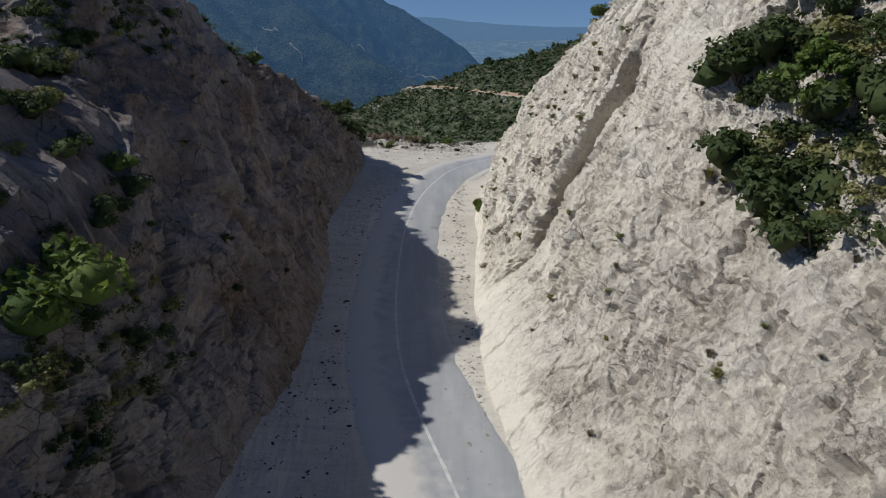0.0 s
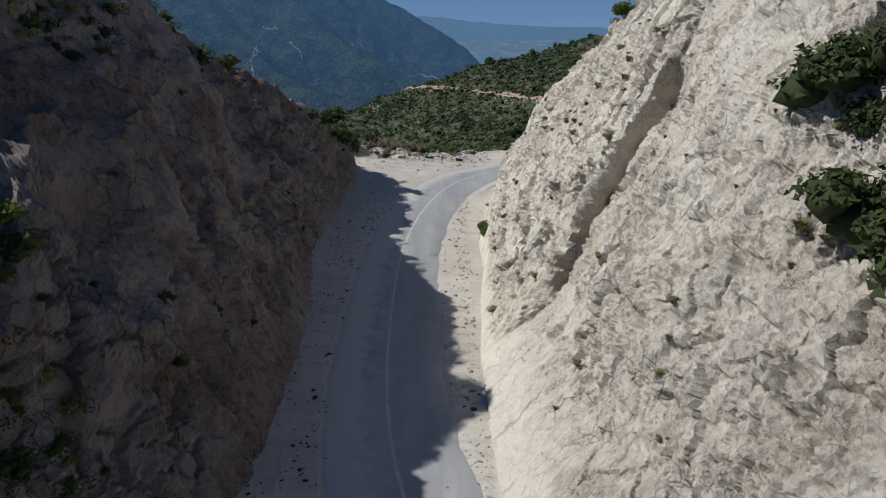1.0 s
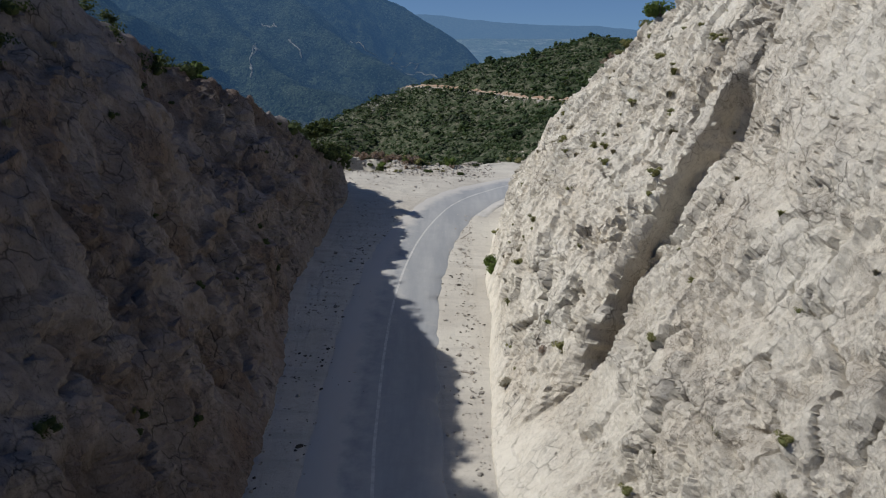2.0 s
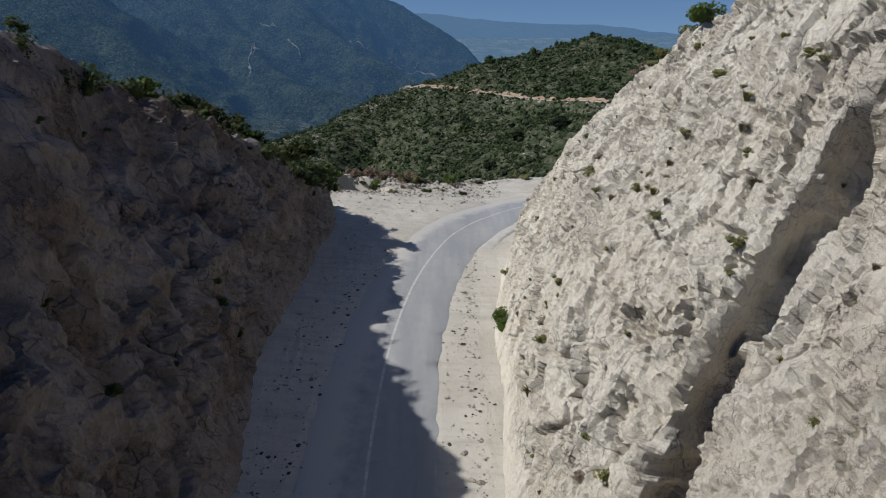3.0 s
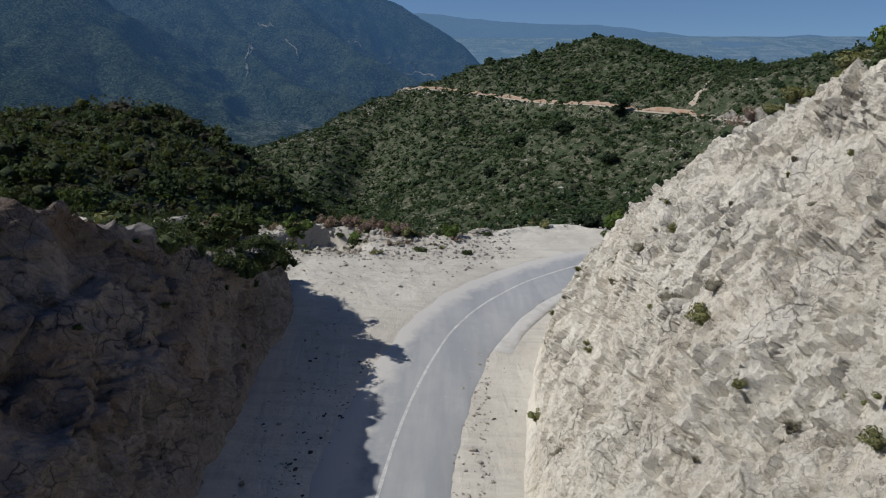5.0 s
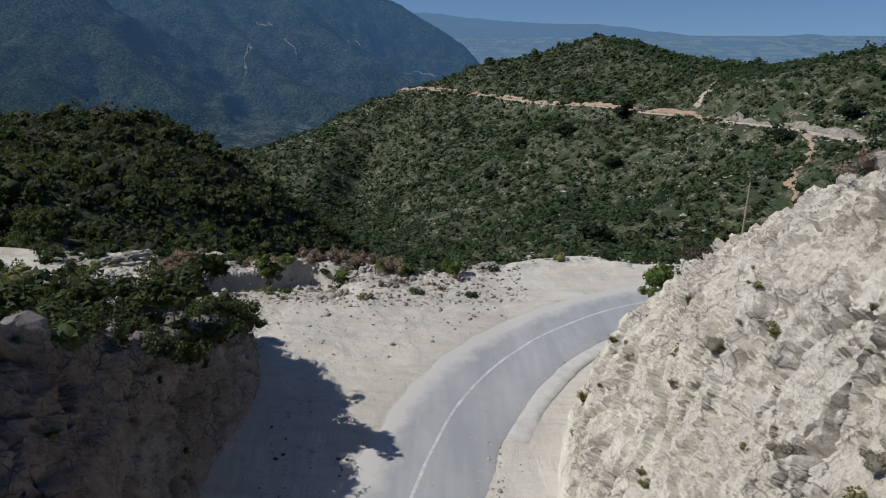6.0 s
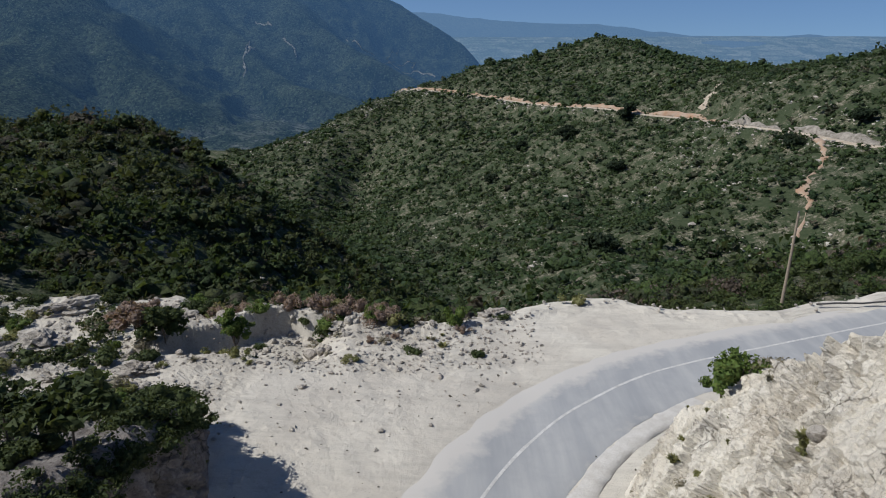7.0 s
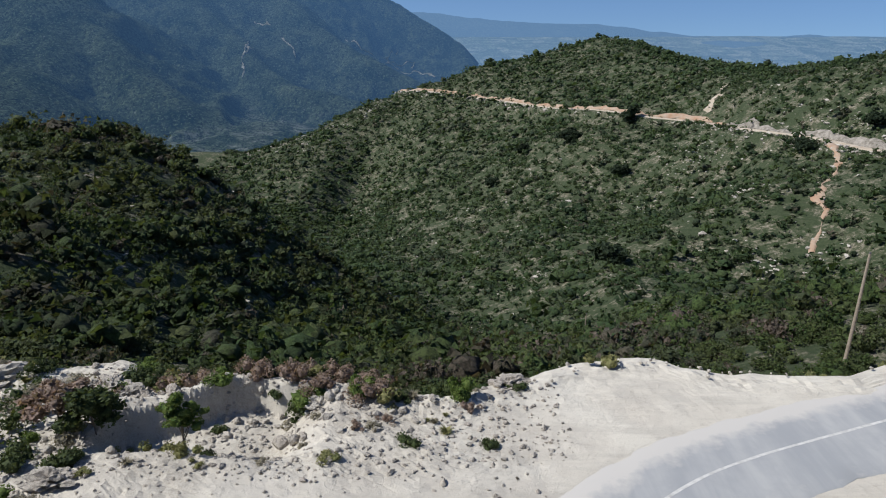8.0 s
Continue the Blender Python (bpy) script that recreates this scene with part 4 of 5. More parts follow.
def hillside(n, x0, x1, y0, y1, seed, bare=0.0, gap=0.0, scale=40.0):
    """Random places on the hills, thinned where the ground is bare."""
    r = np.random.default_rng(seed)
    x, y = r.uniform(x0, x1, n), r.uniform(y0, y1, n)
    p = np.stack([x, y, np.zeros(n)], 1)
    keep = fbm(p / scale, 4, seed) + 0.5 * fbm(p / 9, 2, seed + 5) > bare - 0.5 + r.uniform(-0.3, 0.3, n)
    keep &= y > pad_edge(x) + 3.0 + gap
    for a, b in FAR_LINE[::2]:
        keep &= np.hypot(x - a, y - b) > 5.0
    for line in (TRACK, FOOTPATH):
        for (a, b), (c, d) in zip(line, line[1:]):
            for f in (0.0, 0.25, 0.5, 0.75):
                keep &= np.hypot(x - a - (c - a) * f, y - b - (d - b) * f) > 2.0
    x, y = x[keep], y[keep]
    return np.stack([x, y, hill_z(x, y) - 0.2], 1)


NEAR_T = [leaf_ball(60, 0.16, 900 + k, 0.8, 2, 6, 0.75) for k in range(6)]
MID_T = [leaf_ball(18, 0.30, 930 + k, 0.75, 1, 4, 0.85) for k in range(6)]
FAR_T = [leaf_ball(8, 0.34, 960 + k, 0.75, 1, 3, 0.9) for k in range(5)]

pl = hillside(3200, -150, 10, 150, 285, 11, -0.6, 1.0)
scatter("maquis_scrub", pl, RNG.gamma(3.5, 0.52, len(pl)), NEAR_T, HILL_SHADE_SCRUB, "dark green scrub on the near hill, slope shade partly in its tones", "scrub", 1)
pl = hillside(1700, -30, 120, 158, 235, 12, -0.9, 0.5)
scatter("maquis_scrub", pl, RNG.gamma(4, 0.48, len(pl)), NEAR_T, RIM_SCRUB, "fresh green scrub below the lay-by", "scrub", 2)
pl = hillside(13500, -60, 330, 225, 690, 13, -0.85)
scatter("maquis_scrub", pl, RNG.gamma(3.2, 0.58, len(pl)), MID_T, MAQUIS, "green scrub on the slope across the valley", "scrub", 3)
pl = hillside(4600, -190, -40, 300, 690, 15, -0.85)
scatter("maquis_scrub", pl, RNG.gamma(3.2, 0.70, len(pl)), MID_T, MAQUIS, "green scrub in the valley floor", "scrub", 6)
pl = hillside(12000, -290, 400, 660, 1120, 14, -0.85)
scatter("maquis_scrub", pl, RNG.gamma(4, 0.75, len(pl)), FAR_T, MAQUIS, "green scrub on the far rounded hill", "scrub", 4)

FINE_T = [leaf_ball(310, 0.105, 990 + k, 0.85, 3, 8, 0.66) for k in range(4)]

pl = hillside(560, -70, 62, 129, 158, 16, -0.9, -0.6)
scatter("maquis_scrub", pl, RNG.gamma(8, 0.17, len(pl)), FINE_T, RIM_SCRUB, "dense green and dry brown scrub along the lay-by's rim", "scrub", 5)


def draped(name, points, width, material, label, category, seed):
    """A worn strip of bare earth that follows the hillside."""
    pts = np.array(points, float)
    s = np.r_[0, np.cumsum(np.hypot(*np.diff(pts, axis=0).T))]
    q = np.arange(0, s[-1], 2.0)
    x, y = bend(s, pts[:, 0], q), bend(s, pts[:, 1], q)
    tx, ty = np.gradient(x), np.gradient(y)
    k = np.hypot(tx, ty)
    w = width * np.clip(0.9 + 1.5 * fbm(np.stack([q / 7, q * 0, q * 0], 1), 3, seed), 0.15, 3)
    x = x + 2.2 * fbm(np.stack([q / 16, q * 0 + 5, q * 0], 1), 3, seed + 9)
    rows = []
    for f in (-1, -0.5, 0, 0.5, 1):
        px, py = x + ty / k * w * f, y - tx / k * w * f
        rows.append(np.stack([px, py, hill_z(px, py) + (0.45 if abs(f) < 1 else -0.3)], 1))
    v = np.stack(rows, 1).reshape(-1, 3)
    return tagged(sheet(name, v, len(q), 5, material, flip=True), label, category, kind="structure")


draped("path_up", TRACK, 2.0, EARTH, "steep pale dirt track climbing from the far road", "track", 3)
draped("path_down", FOOTPATH, 1.2, BANK, "reddish eroded footpath down the slope", "path", 4)



# ---------------------------------------------------------------- plants as things
BARK = plain_material("grey_bark", (0.16, 0.13, 0.10), (0.09, 0.075, 0.06), 6.0, 0.95)
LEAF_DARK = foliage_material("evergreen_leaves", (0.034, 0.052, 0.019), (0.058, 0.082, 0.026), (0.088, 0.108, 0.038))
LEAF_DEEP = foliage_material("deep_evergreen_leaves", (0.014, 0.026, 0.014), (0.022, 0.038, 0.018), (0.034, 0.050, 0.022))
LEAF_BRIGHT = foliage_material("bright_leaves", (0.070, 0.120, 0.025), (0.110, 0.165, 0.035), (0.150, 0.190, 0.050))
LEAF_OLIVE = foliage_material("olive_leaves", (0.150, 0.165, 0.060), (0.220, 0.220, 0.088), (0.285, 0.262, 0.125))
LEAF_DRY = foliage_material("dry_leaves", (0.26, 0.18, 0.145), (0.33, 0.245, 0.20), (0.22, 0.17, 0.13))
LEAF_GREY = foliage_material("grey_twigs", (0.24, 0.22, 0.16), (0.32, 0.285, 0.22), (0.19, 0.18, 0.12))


def tube(bm, points, radii, sides=6):
    """A tapered limb through the points."""
    rings = []
    for i, (p, r) in enumerate(zip(points, radii)):
        p = Vector(p)
        along_ = (Vector(points[min(i + 1, len(points) - 1)]) - Vector(points[max(i - 1, 0)])).normalized()
        a = along_.orthogonal().normalized()
        b = along_.cross(a)
        rings.append([bm.verts.new(p + (a * math.cos(t) + b * math.sin(t)) * r) for t in (2 * math.pi * k / sides for k in range(sides))])
    for lo, hi in zip(rings, rings[1:]):
        for k in range(sides):
            bm.faces.new((lo[k], lo[(k + 1) % sides], hi[(k + 1) % sides], hi[k]))
    bm.faces.new(rings[-1])


def mesh_part(name, verts, faces, material, parent, label=""):
    me = mesh_from(name, verts, faces)
    me.materials.append(material)
    ob = new(name, me)
    ob.parent = parent
    return tagged(ob, label)


def shrub(leaf, seed, label, leaves=620, size=0.088, squash=0.8, lumps=7, group="shrubs on the rock"):
    """A shrub of one metre radius with short stems."""
    ob = empty("shrub", Matrix(), label, "shrub", group)
    r = random.Random(seed)
    v, f = leaf_ball(leaves, size, seed, squash, 0, lumps)
    mesh_part("foliage", v, f, leaf, ob)
    v, f = leaf_ball(60, 0.12, seed, squash * 0.95, 5, lumps)
    mesh_part("inner_foliage", v * 0.92, f, leaf, ob)
    for _ in range(4):
        bm = bmesh.new()
        a = r.uniform(0, 6.28)
        out = r.uniform(0.3, 0.6)
        tube(bm, [(0, 0, -0.25), (0.4 * out * math.cos(a), 0.4 * out * math.sin(a), 0.2), (out * math.cos(a), out * math.sin(a), 0.55)], (0.05, 0.035, 0.012), 5)
        part("stem", bm, BARK, ob)
    return ob


def tuft(leaf, seed, label):
    """A tussock of blades, one metre in radius."""
    ob = empty("grass_tuft", Matrix(), label, "grass tuft", "tussocks on the rock")
    r = np.random.default_rng(seed)
    n = 120
    a, out, h = r.uniform(0, 6.283, n), r.uniform(0.15, 1.0, n), r.uniform(0.5, 1.1, n)
    d = np.stack([np.cos(a), np.sin(a), 0 * a], 1)
    side = np.stack([-np.sin(a), np.cos(a), 0 * a], 1) * 0.055
    root = d * 0.25 * r.uniform(0, 1, (n, 1)) - (0, 0, 0.15)
    mid = d * (out * 0.5)[:, None] + np.array((0, 0, 1)) * (h * 0.65)[:, None]
    tip = d * out[:, None] + np.array((0, 0, 1)) * (h * 0.75)[:, None]
    v = np.stack([root - side, root + side, mid + side, mid - side, tip], 1).reshape(-1, 3)
    b = np.arange(n)[:, None] * 5
    mesh_part("grass", v, np.concatenate([b + (0, 1, 2), b + (0, 2, 3), b + (3, 2, 4)]), leaf, ob)
    return ob


def tree(leaf, seed, label, height=4.0, spread=1.6, clumps=9, bare=0, lean=0.0, low=0.45, name="tree"):
    """A tree with a tapered trunk, limbs and a loose crown of leaf clumps."""
    ob = empty(name, Matrix(), label, "tree", "")
    r = random.Random(seed)
    bm = bmesh.new()
    base = height * 0.013 + 0.015
    pts = [(0, 0, -0.4), (lean * 0.15, 0.03, height * 0.2), (lean * 0.4, -0.05, height * 0.45), (lean * 0.75, 0.04, height * 0.75), (lean, 0, height * 0.97)]
    tube(bm, pts, (base * 1.3, base, base * 0.75, base * 0.45, base * 0.15), 7)
    part("trunk", bm, BARK, ob)
    vs, fs, at = [], [], 0
    for k in range(clumps + bare):
        z = height * r.uniform(low, 0.98)
        a = r.uniform(0, 6.283)
        reach = spread * r.uniform(0.35, 1.0) * (1.15 - 0.55 * z / height)
        start = (lean * z / height * 0.6, 0, z * r.uniform(0.35, 0.65))
        end = (lean * z / height + reach * math.cos(a), reach * math.sin(a), z)
        bend_ = tuple((s + e) / 2 + r.uniform(-0.15, 0.15) * spread for s, e in zip(start, end))
        bm = bmesh.new()
        tube(bm, [start, bend_, end], (base * 0.45, base * 0.3, base * 0.1), 5)
        part("limb", bm, BARK, ob)
        if k < clumps:
            v, f = leaf_ball(230, 0.20, seed * 31 + k, 0.8, 2, 5)
            s = spread * r.uniform(0.45, 0.7)
            vs.append((v - (0, 0, 0.3)) * s + end)
            fs.append(f + at)
            at += len(v)
    mesh_part("crown", np.concatenate(vs), np.concatenate(fs), leaf, ob)
    return ob


def on(verts, x, y, z):
    """The place of a wall nearest to a point."""
    i = int(np.argmin(((verts - (x, y, z)) ** 2).sum(1)))
    return verts[i]


PROTO = {
    "dark": [shrub(LEAF_DARK, 501 + k, "dense dark evergreen shrub rooted on the rock", squash=0.75 + 0.1 * k) for k in range(3)],
    "bright": [shrub(LEAF_BRIGHT, 511 + k, "bright green leafy shrub on the stony slope") for k in range(2)],
    "olive": [shrub(LEAF_OLIVE, 521 + k, "small olive-green bushy shrub on bare rock", 420, 0.10) for k in range(2)],
    "dry": [shrub(LEAF_DRY, 531, "withered reddish-brown shrub on stony ground", 800, 0.07, 1.1)],
    "grey": [shrub(LEAF_GREY, 536, "grey twiggy shrub with few leaves", 500, 0.07, 0.7)],
    "tuft": [tuft(LEAF_OLIVE, 541, "yellow-green grass tussock in a rock crack"), tuft(LEAF_GREY, 545, "dry grey-brown grass tussock on the rock")],
}
PLACED = random.Random(12)
USED = set()


def plant(kind, place, size, tall=1.0):
    proto = PLACED.choice(PROTO[kind])
    turn = PLACED.uniform(0, 6.28)
    if proto.name not in USED:
        USED.add(proto.name)
        proto.matrix_world = Matrix.Translation((float(place[0]), float(place[1]), float(place[2]) - 0.1 * size)) @ Matrix.Rotation(turn, 4, "Z") @ Matrix.Diagonal((size, size, size * tall, 1))
        return proto
    m = Matrix.Translation((float(place[0]), float(place[1]), float(place[2]) - 0.1 * size)) @ Matrix.Rotation(turn, 4, "Z") @ Matrix.Diagonal((size, size, size * tall, 1))
    made = copy_thing(proto, Matrix())
    made.matrix_basis = m
    return made


TERRACE = WEST[(WEST[:, 1] > 98) & (WEST[:, 0] > -52)]


def floor_at(x, y):
    """The height on which a thing stands: the verge, or the foot of the spur where it covers it."""
    z = float(verge_z(np.array([float(x)]), np.array([float(y)]))[0])
    if x < -13 and y > 100:
        near = TERRACE[(np.abs(TERRACE[:, 0] - x) < 0.5) & (np.abs(TERRACE[:, 1] - y) < 0.5)]
        if len(near):
            z = max(z, float(near[:, 2].mean()))
    return z


def brush(verts, count, low, high, leaf, label, seed):
    """Low scrub scattered over a stretch of rock, as one mesh."""
    r = np.random.default_rng(seed)
    places = verts[r.integers(0, len(verts), count)] - (0, 0, 0.1)
    return scatter("brushwood", places, r.uniform(low, high, count), FINE_T, leaf, label, "scrub", seed)


# shrubs and tussocks on the sunlit face
FACE_PLANTS_LOW = (
    (10.0, 70.8, 8.9, "tuft", 0.45), (10.9, 68.5, 10.4, "olive", 0.4), (11.3, 66.8, 10.5, "tuft", 0.45), (11.1, 64.8, 10.4, "tuft", 0.4), (12.0, 68.3, 12.2, "tuft", 0.4),
    (11.5, 57.5, 10.6, "olive", 0.45), (14.9, 65.8, 16.0, "tuft", 0.5), (11.2, 92.0, 6.4, "olive", 0.8), (12.3, 96.0, 7.3, "tuft", 0.6), (10.1, 97.6, 2.9, "olive", 0.5),
    (11.1, 89.5, 8.1, "grey", 0.6), (5.2, 64.7, 2.3, "olive", 0.5), (4.2, 63.5, -0.4, "tuft", 0.6), (4.5, 78.5, -3.6, "bright", 0.9), (4.7, 79.6, -3.2, "bright", 0.75),
    (5.8, 90.0, -3.6, "olive", 0.6), (7.0, 56.6, -1.2, "dry", 0.7), (7.6, 56.0, -0.6, "olive", 0.7), (6.6, 57.6, 0.6, "olive", 0.6), (6.0, 58.8, -1.0, "tuft", 0.7),
)
FACE_PLANTS_MID = (
    (14.4, 104.5, 5.0, "bright", 1.3), (13.6, 105.6, 4.0, "bright", 0.8), (17.2, 107.5, 4.2, "grey", 1.0), (19.5, 109.0, 3.6, "grey", 1.2), (22.0, 111.5, 3.0, "grey", 1.1),
    (24.5, 113.0, 2.6, "olive", 0.9), (19.4, 82.5, 20.0, "bright", 1.3), (20.6, 84.5, 19.8, "dark", 1.4), (19.2, 86.5, 18.8, "olive", 1.1), (18.9, 89.5, 17.2, "olive", 0.9),
    (18.6, 92.6, 14.6, "dry", 0.9), (19.4, 93.5, 14.4, "grey", 1.2), (19.2, 95.5, 12.9, "dark", 0.9), (17.0, 96.5, 11.0, "grey", 0.8), (18.2, 90.8, 15.8, "olive", 0.7),
    (16.9, 38.4, 15.6, "dark", 1.9), (17.5, 37.0, 16.8, "dark", 1.5), (15.4, 33.4, 12.0, "dark", 1.8), (16.2, 31.8, 11.0, "dark", 1.6), (17.5, 29.5, 9.4, "dark", 2.0),
)
FACE_PLANTS_HIGH = (
    (16.4, 30.6, 8.6, "bright", 0.9), (17.0, 28.0, 8.0, "dark", 1.6), (18.6, 31.0, 11.6, "olive", 1.2), (18.4, 35.5, 17.0, "dark", 1.7), (20.0, 34.0, 17.8, "olive", 1.5),
    (19.6, 29.0, 14.0, "dark", 1.8), (21.0, 31.5, 17.5, "dark", 1.9), (19.0, 26.5, 11.5, "olive", 1.4), (21.5, 27.0, 15.5, "dark", 2.0), (20.5, 37.5, 20.0, "dark", 1.5),
    (15.0, 36.0, 10.0, "tuft", 0.5), (22.5, 35.0, 20.5, "olive", 1.8),
)
for x, y, z, kind, size in FACE_PLANTS_LOW + FACE_PLANTS_MID + FACE_PLANTS_HIGH:
    plant(kind, on(EAST, x, y, z), size * (1.3 if y < 40 else 1.0), 1.3 if kind == "bright" else 1.0)

pick = random.Random(77)
face = EAST[(EAST[:, 2] > -3.5) & (EAST[:, 2] < 20) & (EAST[:, 1] > 56) & (EAST[:, 1] < 112) & (EAST[:, 0] < 20)]
for k in range(120):
    p = face[pick.randrange(len(face))]
    plant(pick.choice(("tuft", "tuft", "olive", "olive", "grey")), p, min(0.7, 0.17 + pick.expovariate(7.0)))
face = EAST[(EAST[:, 2] > -2.5) & (EAST[:, 2] < 16) & (EAST[:, 1] > 20) & (EAST[:, 1] < 54) & (EAST[:, 0] < 18)]
for k in range(34):
    p = face[pick.randrange(len(face))]
    plant(pick.choice(("tuft", "olive", "tuft")), p, pick.uniform(0.2, 0.42))

# the shaded side: shrubs on its top, its end and its open slope
SHADE_PLANTS_LOW = (
    (-26.6, 82.6, 16.2, "dark", 2.6), (-28.2, 83.8, 16.4, "dark", 2.8), (-26.0, 84.4, 15.8, "dark", 2.3), (-30.0, 82.0, 18.4, "olive", 1.6), (-25.0, 87.5, 14.8, "olive", 1.0),
    (-19.6, 93.3, 8.8, "dark", 2.2), (-21.3, 96.5, 8.6, "dark", 1.3), (-22.5, 92.5, 11.2, "olive", 0.8), (-24.0, 96.0, 9.6, "dark", 1.5), (-26.5, 98.0, 9.0, "dark", 1.7),
    (-23.5, 100.5, 6.8, "olive", 1.2), (-25.9, 102.0, 4.2, "dark", 4.6), (-24.0, 102.6, 4.0, "dark", 3.3), (-28.0, 103.0, 4.2, "olive", 3.6), (-19.0, 99.5, 6.4, "dark", 1.3), (-17.0, 101.0, 5.6, "dark", 1.4), (-15.6, 102.8, 4.6, "dark", 1.5), (-14.6, 105.0, 3.6, "dark", 1.2),
    (-15.6, 107.2, 3.0, "dark", 1.6), (-14.4, 106.8, 1.6, "dark", 1.3), (-17.5, 104.5, 4.4, "dark", 1.7), (-19.5, 103.0, 5.0, "dark", 1.8), (-20.5, 106.5, 3.2, "olive", 1.1),
)
SHADE_PLANTS_MID = (
    (-16.8, 109.0, 2.2, "olive", 0.9), (-22.0, 102.0, 5.6, "dark", 1.5), (-24.0, 105.0, 4.0, "olive", 1.4), (-22.5, 109.5, 1.8, "grey", 0.9), (-13.6, 108.6, 0.2, "dark", 1.1),
    (-14.2, 103.8, 2.0, "dark", 0.9), (-16.9, 25.3, 6.8, "bright", 3.5), (-17.4, 28.0, 6.4, "dark", 1.5), (-18.8, 31.0, 8.6, "dark", 1.6), (-17.5, 34.2, 10.6, "bright", 1.2),
    (-17.2, 33.2, 9.6, "dark", 1.3), (-19.5, 33.0, 11.6, "dark", 1.5), (-21.5, 35.0, 13.0, "olive", 1.2), (-22.5, 37.5, 15.4, "dark", 1.6), (-20.6, 30.5, 11.4, "olive", 1.0),
    (-22.0, 32.5, 14.0, "dark", 1.7), (-19.0, 26.0, 7.6, "dark", 1.6), (-16.0, 27.2, 3.4, "tuft", 0.7), (-20.8, 27.5, 10.0, "dark", 1.4), (-23.4, 40.0, 16.8, "dark", 1.1),
)
SHADE_PLANTS_HIGH = (
    (-24.0, 35.5, 15.8, "dark", 1.8), (-15.2, 24.5, 2.4, "olive", 0.7), (-17.2, 24.2, 4.6, "dark", 1.0), (-23.0, 30.0, 13.5, "olive", 1.2),
)
for x, y, z, kind, size in SHADE_PLANTS_LOW + SHADE_PLANTS_MID + SHADE_PLANTS_HIGH:
    plant(kind, on(WEST, x, y, z), size * (0.6 if 80 < y < 88 else 0.75), 1.2 if kind == "bright" else 1.0)
face = WEST[(WEST[:, 2] > -2) & (WEST[:, 2] < 19) & (WEST[:, 1] > 36) & (WEST[:, 1] < 108)]
for k in range(45):
    plant(pick.choice(("dark", "tuft", "dark")), face[pick.randrange(len(face))], pick.uniform(0.2, 0.5))
top = WEST[(WEST[:, 1] > 62) & (WEST[:, 1] < 112) & (WEST[:, 0] < -24)]
brush(top, 45, 0.7, 1.6, LEAF_DARK, "dark scrub on the flat top of the spur", 46)

brow = WEST[(WEST[:, 1] > 90) & (WEST[:, 1] < 113) & (WEST[:, 2] > np.interp(WEST[:, 1], (88, 97, 105, 111), (9.5, 3.4, 1.2, -0.8))) & (WEST[:, 0] > -34)]
brush(brow, 105, 0.4, 1.0, LEAF_DARK, "dark low scrub on the end of the shaded spur", 41)
brow = WEST[(WEST[:, 1] > 14) & (WEST[:, 1] < 33) & (WEST[:, 2] > 1) & (WEST[:, 0] > -32)]
brush(brow, 55, 0.3, 0.9, LEAF_DARK, "dark low scrub on the shaded stony slope", 42)
brush(brow, 25, 0.3, 0.8, LEAF_OLIVE, "olive herbs and grass on the shaded stony slope", 43)
brow = EAST[(EAST[:, 1] > 14) & (EAST[:, 1] < 37) & (EAST[:, 2] > 9.5) & (EAST[:, 0] > 16) & (EAST[:, 0] < 32)]
brush(brow, 45, 0.7, 1.6, LEAF_DARK, "dark evergreen scrub above the sunlit face", 44)
brush(brow, 25, 0.5, 1.2, LEAF_OLIVE, "olive green scrub above the sunlit face", 45)

brow = WEST[(WEST[:, 1] > 24) & (WEST[:, 1] < 48) & (WEST[:, 0] < -22) & (WEST[:, 0] > -33)]
brush(brow, 110, 0.3, 0.7, LEAF_DARK, "dark low scrub on the natural slope", 51)
brush(brow, 40, 0.2, 0.6, LEAF_OLIVE, "olive herbs and grass on the natural slope", 52)
brow = WEST[(WEST[:, 1] > 33) & (WEST[:, 1] < 56) & (WEST[:, 0] < -21) & (WEST[:, 0] > -45)]
brush(brow, 60, 0.3, 0.9, LEAF_DARK, "dark low scrub on the natural slope above the cut", 47)
brush(brow, 40, 0.2, 0.6, LEAF_OLIVE, "olive herbs on the natural slope above the cut", 48)

# small trees
stand_tree = tree(LEAF_DARK, 71, "gnarled young tree with twisted bare stems above the cutting", 2.9, 1.8, 7, 5, 0.5, 0.5)
stand_tree.matrix_world = Matrix.Translation(on(WEST, -16.1, 99.7, 6.8).tolist())
t2 = tree(LEAF_DARK, 72, "small slender tree at the edge of the cutting", 2.6, 1.0, 7, 0, 0.1)
t2.matrix_world = Matrix.Translation(on(WEST, -19.5, 100.6, 6.4).tolist())
t3 = tree(LEAF_BRIGHT, 73, "young green tree above the shaded rock face", 2.8, 1.4, 8)
t3.matrix_world = Matrix.Translation(on(WEST, -25.6, 88.5, 14.5).tolist())
t4 = tree(LEAF_BRIGHT, 74, "young leafy tree among shrubs on the sunlit slope", 4.6, 1.7, 10)
t4.matrix_world = Matrix.Translation(on(EAST, 18.6, 31.8, 12.6).tolist())
t5 = tree(LEAF_BRIGHT, 75, "thin green sapling on the rubble", 4.4, 1.0, 13, 0, 0.1, 0.3)
t5.matrix_world = Matrix.Translation((-16.8, 122.0, floor_at(-16.8, 122.0)))
t6 = tree(LEAF_DRY, 76, "withered reddish-brown tree on the rubble", 3.2, 1.5, 9, 3, 0.1, 0.5)
t6.matrix_world = Matrix.Translation((-24.9, 122.9, floor_at(-24.9, 122.9)))
